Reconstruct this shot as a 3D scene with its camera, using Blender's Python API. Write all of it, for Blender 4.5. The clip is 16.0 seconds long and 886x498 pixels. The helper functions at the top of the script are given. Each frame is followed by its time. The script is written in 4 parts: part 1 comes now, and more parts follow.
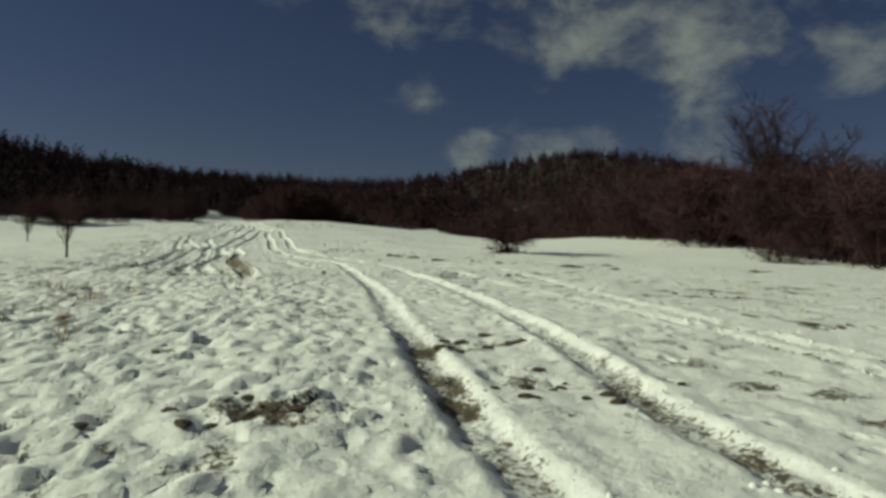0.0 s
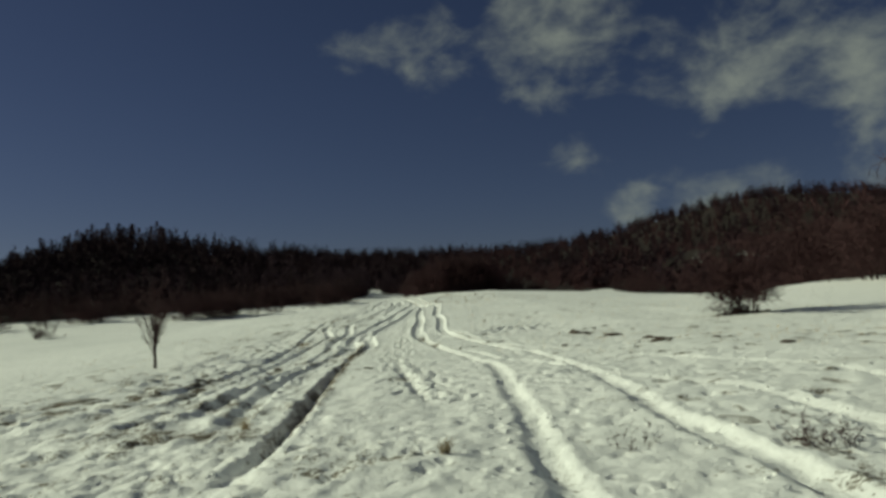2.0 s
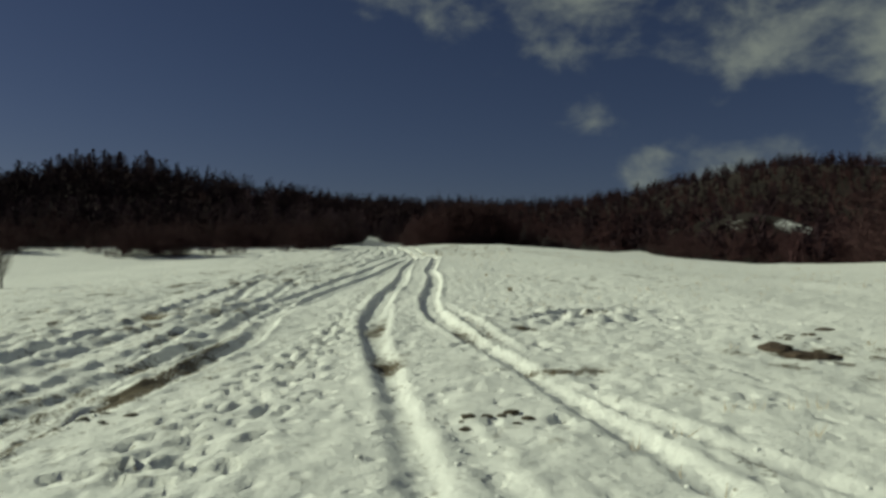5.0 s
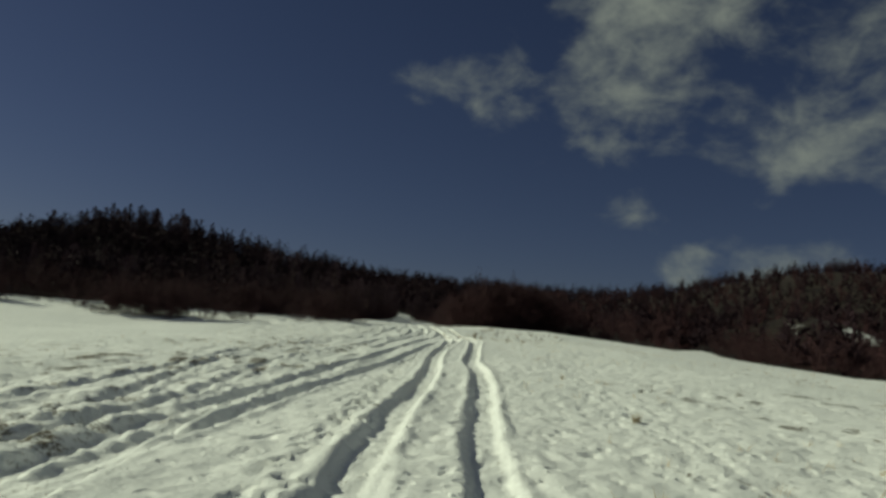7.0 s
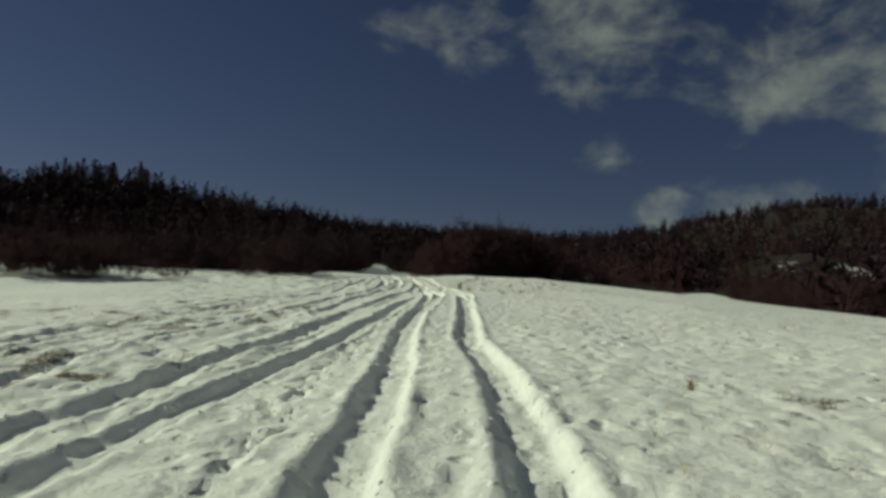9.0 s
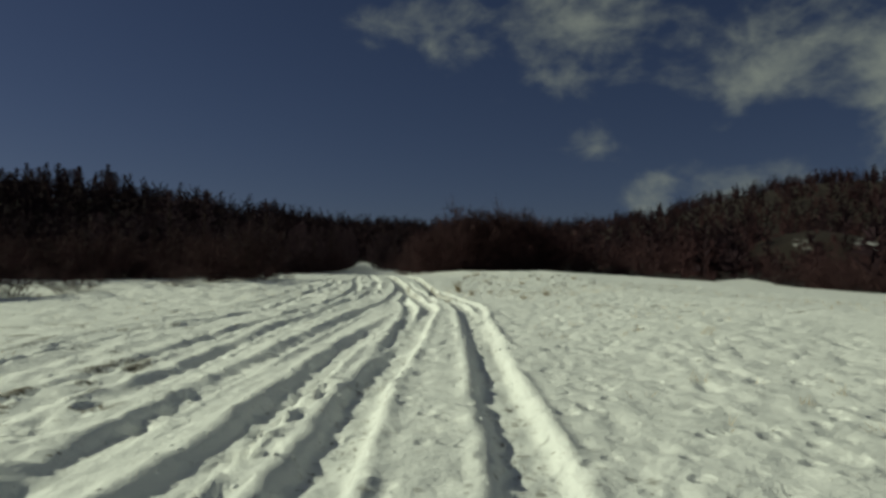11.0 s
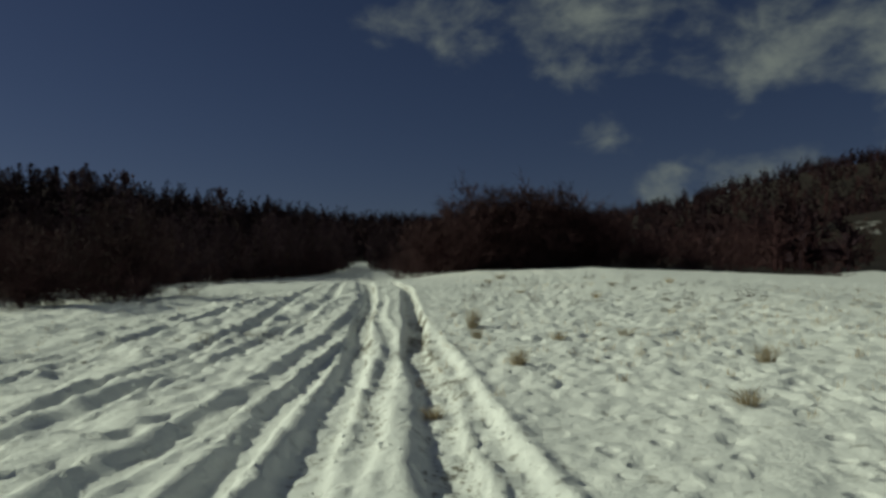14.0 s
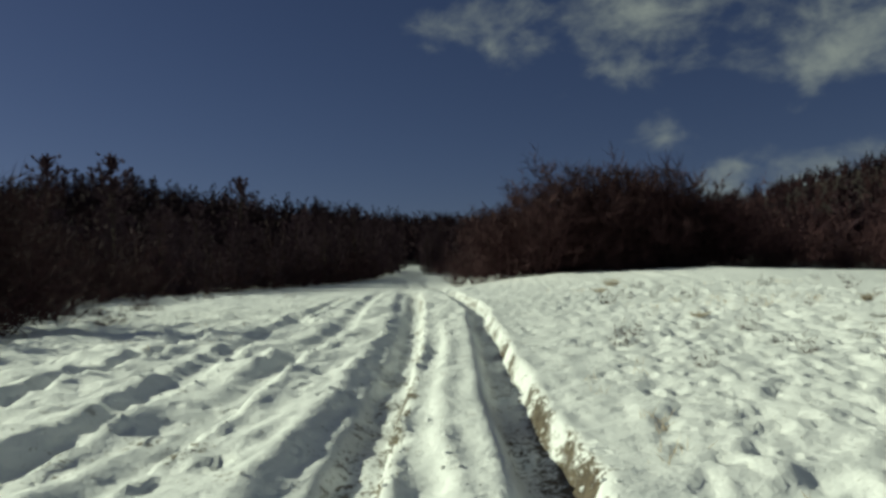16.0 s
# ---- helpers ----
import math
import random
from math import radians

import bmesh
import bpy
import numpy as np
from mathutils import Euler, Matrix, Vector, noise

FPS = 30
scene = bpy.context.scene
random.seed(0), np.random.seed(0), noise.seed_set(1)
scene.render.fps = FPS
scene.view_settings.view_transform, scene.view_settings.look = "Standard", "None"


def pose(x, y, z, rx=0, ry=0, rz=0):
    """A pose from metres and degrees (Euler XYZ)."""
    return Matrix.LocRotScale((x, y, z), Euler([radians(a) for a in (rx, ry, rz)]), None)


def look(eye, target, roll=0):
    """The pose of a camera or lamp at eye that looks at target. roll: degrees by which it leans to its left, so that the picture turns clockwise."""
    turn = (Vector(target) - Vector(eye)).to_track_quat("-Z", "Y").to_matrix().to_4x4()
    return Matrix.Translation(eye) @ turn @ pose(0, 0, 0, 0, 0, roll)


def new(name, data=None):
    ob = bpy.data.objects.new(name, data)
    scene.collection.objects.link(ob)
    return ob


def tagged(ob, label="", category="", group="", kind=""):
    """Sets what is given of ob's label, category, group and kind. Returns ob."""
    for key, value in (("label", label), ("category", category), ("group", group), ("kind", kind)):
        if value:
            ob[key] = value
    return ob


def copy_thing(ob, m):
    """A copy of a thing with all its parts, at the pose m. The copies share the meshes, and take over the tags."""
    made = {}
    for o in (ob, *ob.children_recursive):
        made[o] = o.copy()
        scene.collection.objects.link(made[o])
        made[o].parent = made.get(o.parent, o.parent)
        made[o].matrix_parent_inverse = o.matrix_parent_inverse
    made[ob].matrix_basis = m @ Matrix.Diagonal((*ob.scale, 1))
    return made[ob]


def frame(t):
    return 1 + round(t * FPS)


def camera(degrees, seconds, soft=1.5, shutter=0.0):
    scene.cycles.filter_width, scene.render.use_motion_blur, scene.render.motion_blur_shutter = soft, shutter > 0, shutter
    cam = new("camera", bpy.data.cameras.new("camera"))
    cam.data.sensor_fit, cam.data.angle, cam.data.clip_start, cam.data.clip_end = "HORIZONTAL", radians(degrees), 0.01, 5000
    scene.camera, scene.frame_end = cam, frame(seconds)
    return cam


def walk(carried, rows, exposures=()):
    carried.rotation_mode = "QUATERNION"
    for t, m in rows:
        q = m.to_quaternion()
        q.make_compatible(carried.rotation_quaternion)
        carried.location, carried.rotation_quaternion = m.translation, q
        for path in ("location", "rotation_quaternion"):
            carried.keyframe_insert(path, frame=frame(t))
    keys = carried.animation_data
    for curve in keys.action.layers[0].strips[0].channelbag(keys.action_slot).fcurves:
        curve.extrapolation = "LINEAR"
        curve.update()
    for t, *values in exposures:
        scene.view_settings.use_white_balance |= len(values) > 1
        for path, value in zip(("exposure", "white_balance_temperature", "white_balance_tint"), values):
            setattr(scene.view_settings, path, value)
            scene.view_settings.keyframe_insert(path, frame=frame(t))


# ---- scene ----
cam = camera(61.6, 16.0, soft=3.3)
PATH = [
    (0, (0.000, 0.000, 1.500), (2.210, 9.753, 1.534), 2.01),
    (0.5, (0.547, 2.982, 1.576), (2.494, 12.782, 1.990), 0.34),
    (1, (1.032, 6.521, 1.711), (2.373, 16.410, 2.351), -2.65),
    (1.5, (1.290, 9.911, 1.876), (2.028, 19.831, 2.901), -2.32),
    (2, (1.398, 13.378, 2.045), (1.424, 23.336, 2.967), -2.71),
    (2.5, (1.413, 17.375, 2.145), (1.469, 27.364, 2.602), 3.41),
    (3, (1.511, 21.563, 2.189), (2.122, 31.544, 2.119), 5.36),
    (3.5, (1.719, 24.563, 2.211), (2.371, 34.527, 2.752), 2.71),
    (4, (1.806, 27.760, 2.287), (2.091, 37.748, 2.685), 1.71),
    (6.5, (1.370, 43.595, 2.328), (0.948, 53.582, 2.601), 1.91),
    (7, (1.070, 46.637, 2.578), (0.450, 56.522, 3.952), 5.24),
    (7.5, (0.812, 49.951, 2.655), (0.293, 59.930, 3.057), 5.61),
    (8, (0.609, 53.147, 2.738), (0.037, 63.120, 3.197), 3.61),
    (8.5, (0.540, 56.182, 2.800), (0.130, 66.165, 3.210), 3.71),
    (9, (0.512, 59.161, 3.035), (0.240, 69.131, 3.761), 3.10),
    (11.5, (0.158, 78.026, 3.970), (-0.004, 88.004, 4.617), 0.35),
    (12, (0.203, 82.226, 4.167), (0.128, 92.202, 4.857), 1.13),
    (12.5, (0.333, 85.864, 4.377), (0.331, 95.830, 5.197), 0.98),
    (13, (0.442, 89.418, 4.614), (0.559, 99.374, 5.539), 0.17),
    (13.5, (0.459, 93.021, 4.788), (0.528, 102.999, 5.455), -1.15),
    (14, (0.310, 96.753, 4.909), (-0.025, 106.728, 5.530), -1.07),
    (14.5, (0.036, 100.173, 5.068), (-0.853, 110.099, 5.899), -0.49),
    (15, (-0.389, 104.055, 5.219), (-1.600, 113.958, 5.910), -0.60),
    (15.5, (-0.811, 107.414, 5.285), (-1.935, 117.334, 5.863), -0.65),
    (16, (-1.228, 110.921, 5.474), (-2.296, 120.841, 6.151), -1.73),
]
walk(cam, [(t, look(eye, target, roll)) for t, eye, target, roll in PATH], [
    (0, -0.38, 6800, -12), (4.5, -0.38, 6800, -12), (6, -0.46, 6800, -12), (9, -0.47, 6800, -12), (11.5, -0.57, 6800, -12), (12.5, -0.68, 6800, -12), (13.5, -0.67, 6700, -12),
    (14.5, -0.74, 6500, -12), (15, -0.62, 6500, -12), (15.35, -0.36, 6500, -12), (15.6, -0.20, 6500, -12), (16, -0.10, 6500, -12)])

# ---- world and sun ----
SUN_AZ, SUN_EL = radians(78.0), radians(27.0)   # azimuth to the left of the way ahead
to_sun = Vector((-math.sin(SUN_AZ) * math.cos(SUN_EL), math.cos(SUN_AZ) * math.cos(SUN_EL), math.sin(SUN_EL)))
world = bpy.data.worlds.new("winter_sky")
scene.world = world
world.use_nodes = True
wn, wl = world.node_tree.nodes, world.node_tree.links
wn.clear()


def sky_dir(az, el):
    """The way to a place in the sky, by degrees to the left of +y and up."""
    a, e = radians(az), radians(el)
    return (-math.sin(a) * math.cos(e), math.cos(a) * math.cos(e), math.sin(e))


def wmath(op, a, b=None, clamp=False):
    n = wn.new("ShaderNodeMath")
    n.operation, n.use_clamp = op, clamp
    for i, v in enumerate((a, b)):
        if v is None:
            continue
        if isinstance(v, (int, float)):
            n.inputs[i].default_value = v
        else:
            wl.new(v, n.inputs[i])
    return n.outputs[0]


sky = wn.new("ShaderNodeTexSky")
sky.sky_type = "NISHITA"
sky.sun_disc = False
sky.sun_elevation = SUN_EL
sky.sun_rotation = -SUN_AZ
sky.altitude = 1400
sky.air_density, sky.dust_density, sky.ozone_density = 1.0, 0.7, 1.6
place = wn.new("ShaderNodeTexCoord").outputs["Generated"]


def wnoise(scale, detail, rough, shift):
    mp = wn.new("ShaderNodeMapping")
    mp.inputs["Location"].default_value = shift
    mp.inputs["Scale"].default_value = (1, 1, 1.5)
    wl.new(place, mp.inputs["Vector"])
    n = wn.new("ShaderNodeTexNoise")
    n.inputs["Scale"].default_value, n.inputs["Detail"].default_value = scale, detail
    n.inputs["Roughness"].default_value = rough
    n.inputs["Distortion"].default_value = 0.35
    wl.new(mp.outputs[0], n.inputs["Vector"])
    return n.outputs["Fac"]


# cumulus field: banks of cloud (way, height, reach, weight, flatness), torn by noise at two scales
BANKS_AHEAD = [(6.5, 20.6, 0.07, 0.20, 1.6), (2.5, 20.6, 0.10, 0.26, 1.4), (-1.5, 20.8, 0.11, 0.26, 1.2), (-5.5, 19.2, 0.10, 0.22, 1.0), (-9.6, 20.6, 0.10, 0.46, 0.8), (-10.5, 25.0, 0.14, 0.36, 0.9),
               (-8.0, 17.0, 0.06, 0.22, 0.8), (-16.0, 24.5, 0.14, 0.32, 1.2), (-14.8, 17.8, 0.07, 0.30, 0.7), (-19.8, 16.0, 0.08, 0.34, 0.8), (-10.3, 11.5, 0.06, 0.30, 1.5)]
BANKS_RIGHT = [(-25.0, 22.0, 0.18, 0.18, 1.0), (-31.0, 18.0, 0.14, 0.19, 0.9), (-25.0, 17.0, 0.07, 0.20, 0.8), (-30.6, 12.0, 0.08, 0.30, 0.6), (-36.0, 16.0, 0.13, 0.21, 1.0), (-42.0, 11.6, 0.085, 0.25, 1.0),
               (-41.0, 20.0, 0.17, 0.16, 1.0), (-14.4, 7.6, 0.06, 0.36, 1.5), (-17.6, 7.4, 0.10, 0.62, 1.6), (-24.2, 8.4, 0.08, 0.52, 1.1), (-33.5, 8.0, 0.11, 0.40, 1.8)]
# banks added mostly out of view, as fill light for the snow shadows and woods
BANKS_FILL = [(-14.0, 33.0, 0.20, 0.42, 1.0), (-30.0, 33.0, 0.26, 0.42, 1.0), (-50.0, 22.0, 0.30, 0.45, 1.0), (-75.0, 30.0, 0.60, 0.62, 1.0), (-115.0, 25.0, 0.65, 0.62, 1.0), (-155.0, 30.0, 0.7, 0.62, 1.0),
               (160.0, 30.0, 0.6, 0.60, 1.0), (-100.0, 62.0, 0.7, 0.58, 1.0), (150.0, 62.0, 0.5, 0.52, 1.0), (-30.0, 60.0, 0.45, 0.52, 1.0)]
bank = None
for az, el, radius, weight, flat in BANKS_AHEAD + BANKS_RIGHT + BANKS_FILL:
    off = wn.new("ShaderNodeVectorMath")
    off.operation = "SUBTRACT"
    wl.new(place, off.inputs[0])
    off.inputs[1].default_value = sky_dir(az, el)
    far = wn.new("ShaderNodeVectorMath")
    far.operation = "MULTIPLY"
    wl.new(off.outputs[0], far.inputs[0])
    far.inputs[1].default_value = (1.0, 1.0, flat)
    size = wn.new("ShaderNodeVectorMath")
    size.operation = "LENGTH"
    wl.new(far.outputs[0], size.inputs[0])
    fall = wmath("MULTIPLY", wmath("SUBTRACT", 1.0, wmath("DIVIDE", size.outputs["Value"], radius), True), weight * 1.5)
    bank = fall if bank is None else wmath("ADD", bank, fall)
bank = wmath("MINIMUM", bank, 0.60)
torn = wnoise(8.0, 7.0, 0.55, (3.1, 1.7, 0.4))
fine = wnoise(26.0, 5.0, 0.6, (0.3, 4.1, 2.2))
rag = wmath("ADD", wmath("MULTIPLY", wmath("SUBTRACT", torn, 0.5), 1.5), wmath("MULTIPLY", wmath("SUBTRACT", fine, 0.5), 0.5))
body = wmath("ADD", bank, wmath("MULTIPLY", rag, 1.4))
thick = wn.new("ShaderNodeMapRange")
thick.interpolation_type = "SMOOTHSTEP"
thick.inputs["From Min"].default_value, thick.inputs["From Max"].default_value = 0.22, 1.22
wl.new(body, thick.inputs["Value"])
gate = wmath("MULTIPLY", thick.outputs[0], wmath("MULTIPLY", bank, 12.0, True))
cloud = wn.new("ShaderNodeMix")
cloud.data_type = "RGBA"
cloud.inputs["B"].default_value = (10.4, 10.5, 10.2, 1)
wl.new(wmath("MULTIPLY", gate, 0.85), cloud.inputs["Factor"])
tone = wn.new("ShaderNodeMix")
tone.data_type, tone.blend_type = "RGBA", "MULTIPLY"
tone.inputs["Factor"].default_value = 1.0
tone.inputs["B"].default_value = (0.85, 0.735, 1.03, 1)
wl.new(sky.outputs[0], tone.inputs["A"])
wl.new(tone.outputs["Result"], cloud.inputs["A"])
back = wn.new("ShaderNodeBackground")
back.inputs["Strength"].default_value = 0.0300
wl.new(cloud.outputs["Result"], back.inputs["Color"])
wl.new(back.outputs[0], wn.new("ShaderNodeOutputWorld").inputs["Surface"])

sun = bpy.data.lights.new("sun", "SUN")
sun.energy, sun.angle, sun.color = 4.65, radians(0.53), (1.0, 0.95, 0.80)
sun_ob = new("sun", sun)
sun_ob.matrix_world = look(tuple(to_sun * 300), (0, 0, 0))

# ---- materials ----


def material(name, roughness=0.8):
    m = bpy.data.materials.new(name)
    m.use_nodes = True
    n, l = m.node_tree.nodes, m.node_tree.links
    b = n["Principled BSDF"]
    b.inputs["Roughness"].default_value = roughness
    return m, n, l, b


def noise_node(n, l, scale, detail=4.0, rough=0.55, coords="Object"):
    t = n.new("ShaderNodeTexCoord")
    k = n.new("ShaderNodeTexNoise")
    k.inputs["Scale"].default_value, k.inputs["Detail"].default_value, k.inputs["Roughness"].default_value = scale, detail, rough
    l.new(t.outputs[coords], k.inputs["Vector"])
    return k.outputs["Fac"]


def ramp(n, l, fac, stops):
    r = n.new("ShaderNodeValToRGB")
    e = r.color_ramp.elements
    while len(e) < len(stops):
        e.new(0.5)
    for item, (pos, col) in zip(e, stops):
        item.position, item.color = pos, (*col, 1)
    l.new(fac, r.inputs["Fac"])
    return r.outputs["Color"]


def mixed(n, l, fac, a, b):
    k = n.new("ShaderNodeMix")
    k.data_type = "RGBA"
    for socket, v in ((k.inputs["Factor"], fac), (k.inputs["A"], a), (k.inputs["B"], b)):
        if isinstance(v, (int, float)):
            socket.default_value = v
        elif isinstance(v, tuple):
            socket.default_value = (*v, 1)
        else:
            l.new(v, socket)
    return k.outputs["Result"]


def bumped(n, l, b, heights):
    last = None
    for fac, strength, depth in heights:
        k = n.new("ShaderNodeBump")
        k.inputs["Strength"].default_value, k.inputs["Distance"].default_value = strength, depth
        l.new(fac, k.inputs["Height"])
        if last:
            l.new(last, k.inputs["Normal"])
        last = k.outputs["Normal"]
    l.new(last, b.inputs["Normal"])


def snow_material():
    m, n, l, b = material("snow_over_pasture", 0.75)
    attr = n.new("ShaderNodeAttribute")
    attr.attribute_name = "earth"
    fine, mid, wide = noise_node(n, l, 11.0, 7, 0.65), noise_node(n, l, 2.2, 5), noise_node(n, l, 0.11, 3)
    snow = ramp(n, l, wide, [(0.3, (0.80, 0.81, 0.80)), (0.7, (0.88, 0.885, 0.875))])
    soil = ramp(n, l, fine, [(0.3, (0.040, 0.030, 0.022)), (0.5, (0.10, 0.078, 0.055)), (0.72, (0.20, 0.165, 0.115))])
    # snow is thin over the turf: where the blades come through
    speck = noise_node(n, l, 27.0, 4, 0.6)
    halved = n.new("ShaderNodeMath")
    halved.operation = "MULTIPLY_ADD"
    l.new(mid, halved.inputs[0])
    halved.inputs[1].default_value = 0.45
    l.new(speck, halved.inputs[2])
    add = n.new("ShaderNodeMath")
    add.operation = "ADD"
    l.new(fine, add.inputs[0])
    l.new(halved.outputs[0], add.inputs[1])
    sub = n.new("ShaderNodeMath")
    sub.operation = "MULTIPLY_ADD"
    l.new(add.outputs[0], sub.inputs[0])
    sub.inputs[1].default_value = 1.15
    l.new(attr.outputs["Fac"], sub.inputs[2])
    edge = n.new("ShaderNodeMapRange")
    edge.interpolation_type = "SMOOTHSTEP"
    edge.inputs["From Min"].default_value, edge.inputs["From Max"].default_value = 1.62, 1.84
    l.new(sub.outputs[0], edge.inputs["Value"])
    thin = n.new("ShaderNodeMapRange")
    thin.inputs["From Min"].default_value, thin.inputs["From Max"].default_value = 0.48, 0.62
    l.new(noise_node(n, l, 0.16, 3), thin.inputs["Value"])
    tip = n.new("ShaderNodeMapRange")
    tip.interpolation_type = "SMOOTHSTEP"
    tip.inputs["From Min"].default_value, tip.inputs["From Max"].default_value = 0.60, 0.72
    l.new(noise_node(n, l, 4.2, 4, 0.6), tip.inputs["Value"])
    fleck = n.new("ShaderNodeMath")
    fleck.operation = "MULTIPLY"
    l.new(thin.outputs[0], fleck.inputs[0])
    l.new(tip.outputs[0], fleck.inputs[1])
    bare = n.new("ShaderNodeMath")
    bare.operation = "MULTIPLY_ADD"
    l.new(fleck.outputs[0], bare.inputs[0])
    bare.inputs[1].default_value = 0.75
    bare.use_clamp = True
    l.new(edge.outputs[0], bare.inputs[2])
    under = n.new("ShaderNodeAttribute")
    under.attribute_name = "litter"
    leaf = ramp(n, l, noise_node(n, l, 0.9, 5), [(0.3, (0.016, 0.012, 0.010)), (0.62, (0.036, 0.027, 0.021)), (0.8, (0.06, 0.046, 0.036))])
    patchy = n.new("ShaderNodeMath")
    patchy.operation = "MULTIPLY_ADD"
    l.new(noise_node(n, l, 0.35, 4), patchy.inputs[0])
    patchy.inputs[1].default_value = 0.8
    l.new(under.outputs["Fac"], patchy.inputs[2])
    shed = n.new("ShaderNodeMapRange")
    shed.inputs["From Min"].default_value, shed.inputs["From Max"].default_value = 0.80, 1.05
    l.new(patchy.outputs[0], shed.inputs["Value"])
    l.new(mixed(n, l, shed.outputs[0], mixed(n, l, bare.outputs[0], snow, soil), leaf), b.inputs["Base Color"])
    b.inputs["Specular IOR Level"].default_value = 0.25
    cells = n.new("ShaderNodeTexVoronoi")
    cells.inputs["Scale"].default_value = 3.1
    warp = n.new("ShaderNodeTexCoord")
    squeeze = n.new("ShaderNodeMapping")
    squeeze.inputs["Scale"].default_value = (1.0, 0.8, 0.0)
    l.new(warp.outputs["Object"], squeeze.inputs["Vector"])
    l.new(squeeze.outputs[0], cells.inputs["Vector"])
    pit = n.new("ShaderNodeMapRange")
    pit.interpolation_type = "SMOOTHSTEP"
    pit.inputs["From Min"].default_value, pit.inputs["From Max"].default_value = 0.10, 0.34
    l.new(cells.outputs["Distance"], pit.inputs["Value"])
    few = n.new("ShaderNodeMapRange")
    few.inputs["From Min"].default_value, few.inputs["From Max"].default_value = 0.46, 0.56
    l.new(noise_node(n, l, 0.7, 3), few.inputs["Value"])
    pocked = n.new("ShaderNodeMath")
    pocked.operation = "MAXIMUM"
    l.new(pit.outputs[0], pocked.inputs[0])
    l.new(few.outputs[0], pocked.inputs[1])
    bumped(n, l, b, [(pocked.outputs[0], 0.8, 0.035), (mid, 0.4, 0.10), (noise_node(n, l, 3.6, 4), 0.55, 0.07), (fine, 0.5, 0.035), (noise_node(n, l, 38.0, 3), 0.35, 0.008)])
    return m


def bark_material(name, dark, light, scale=9.0):
    m, n, l, b = material(name, 0.9)
    info = n.new("ShaderNodeObjectInfo")
    f = noise_node(n, l, scale, 5)
    base = ramp(n, l, f, [(0.3, dark), (0.7, light)])
    k = n.new("ShaderNodeHueSaturation")
    v = n.new("ShaderNodeMapRange")
    v.inputs["To Min"].default_value, v.inputs["To Max"].default_value = 0.7, 1.3
    l.new(info.outputs["Random"], v.inputs["Value"])
    l.new(v.outputs[0], k.inputs["Value"])
    l.new(base, k.inputs["Color"])
    l.new(k.outputs[0], b.inputs["Base Color"])
    bumped(n, l, b, [(f, 0.5, 0.02)])
    b.inputs["Specular IOR Level"].default_value = 0.2
    return m


def needle_material(name, dark, light):
    m, n, l, b = material(name, 0.9)
    geo = n.new("ShaderNodeNewGeometry")
    base = ramp(n, l, geo.outputs["Random Per Island"], [(0.0, dark), (1.0, light)])
    info = n.new("ShaderNodeObjectInfo")
    v = n.new("ShaderNodeMapRange")
    v.inputs["To Min"].default_value, v.inputs["To Max"].default_value = 0.7, 1.25
    l.new(info.outputs["Random"], v.inputs["Value"])
    k = n.new("ShaderNodeHueSaturation")
    l.new(v.outputs[0], k.inputs["Value"])
    l.new(base, k.inputs["Color"])
    l.new(k.outputs[0], b.inputs["Base Color"])
    b.inputs["Specular IOR Level"].default_value = 0.08
    return m


SNOW = snow_material()
PINE_BARK = bark_material("pine_bark", (0.030, 0.020, 0.018), (0.07, 0.046, 0.036))
TWIG = bark_material("bare_twig_bark", (0.038, 0.018, 0.021), (0.072, 0.0355, 0.038))
STEM = bark_material("grey_brown_stem_bark", (0.030, 0.016, 0.018), (0.060, 0.034, 0.034))
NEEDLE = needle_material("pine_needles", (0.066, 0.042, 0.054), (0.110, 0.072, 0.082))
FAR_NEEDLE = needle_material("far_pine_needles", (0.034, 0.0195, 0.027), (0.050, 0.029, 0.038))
FAR_TWIG = needle_material("far_bare_crowns", (0.036, 0.0175, 0.021), (0.064, 0.032, 0.036))
STRAW = needle_material("dry_grass_blades", (0.25, 0.20, 0.135), (0.46, 0.375, 0.26))
RUSSET = needle_material("withered_brown_blades", (0.09, 0.050, 0.030), (0.22, 0.13, 0.075))


def earth_material(name, stops):
    m, n, l, b = material(name, 0.85)
    f = noise_node(n, l, 14.0, 6)
    l.new(ramp(n, l, f, stops), b.inputs["Base Color"])
    bumped(n, l, b, [(f, 0.8, 0.03)])
    return m


def clod_material():
    m, n, l, b = material("snow_clod", 0.75)
    f = noise_node(n, l, 5.0, 5)
    l.new(ramp(n, l, f, [(0.25, (0.62, 0.60, 0.55)), (0.5, (0.84, 0.85, 0.84))]), b.inputs["Base Color"])
    bumped(n, l, b, [(f, 0.5, 0.02)])
    return m


EARTH = earth_material("wet_brown_earth", [(0.3, (0.035, 0.026, 0.018)), (0.55, (0.10, 0.075, 0.048)), (0.75, (0.20, 0.155, 0.095))])
LOOSE = earth_material("dark_loose_earth", [(0.3, (0.032, 0.021, 0.016)), (0.55, (0.085, 0.058, 0.042)), (0.78, (0.16, 0.115, 0.08))])
CLOD = clod_material()

# ---- the lie of the land ----
PROFILE_Y = [-60, 0, 10, 21.5, 28, 36, 43.6, 50, 59, 68, 78, 86, 93, 100, 111, 120, 130, 150, 190, 260, 420, 1200]
PROFILE_Z = [-2.4, 0, 0.38, 0.70, 0.79, 0.80, 0.84, 1.14, 1.54, 1.98, 2.47, 2.88, 3.29, 3.57, 3.97, 4.5, 5.1, 6.25, 8.9, 12.6, 17, 22]
rng = np.random.default_rng(11)
LATTICE = rng.random((256, 256))


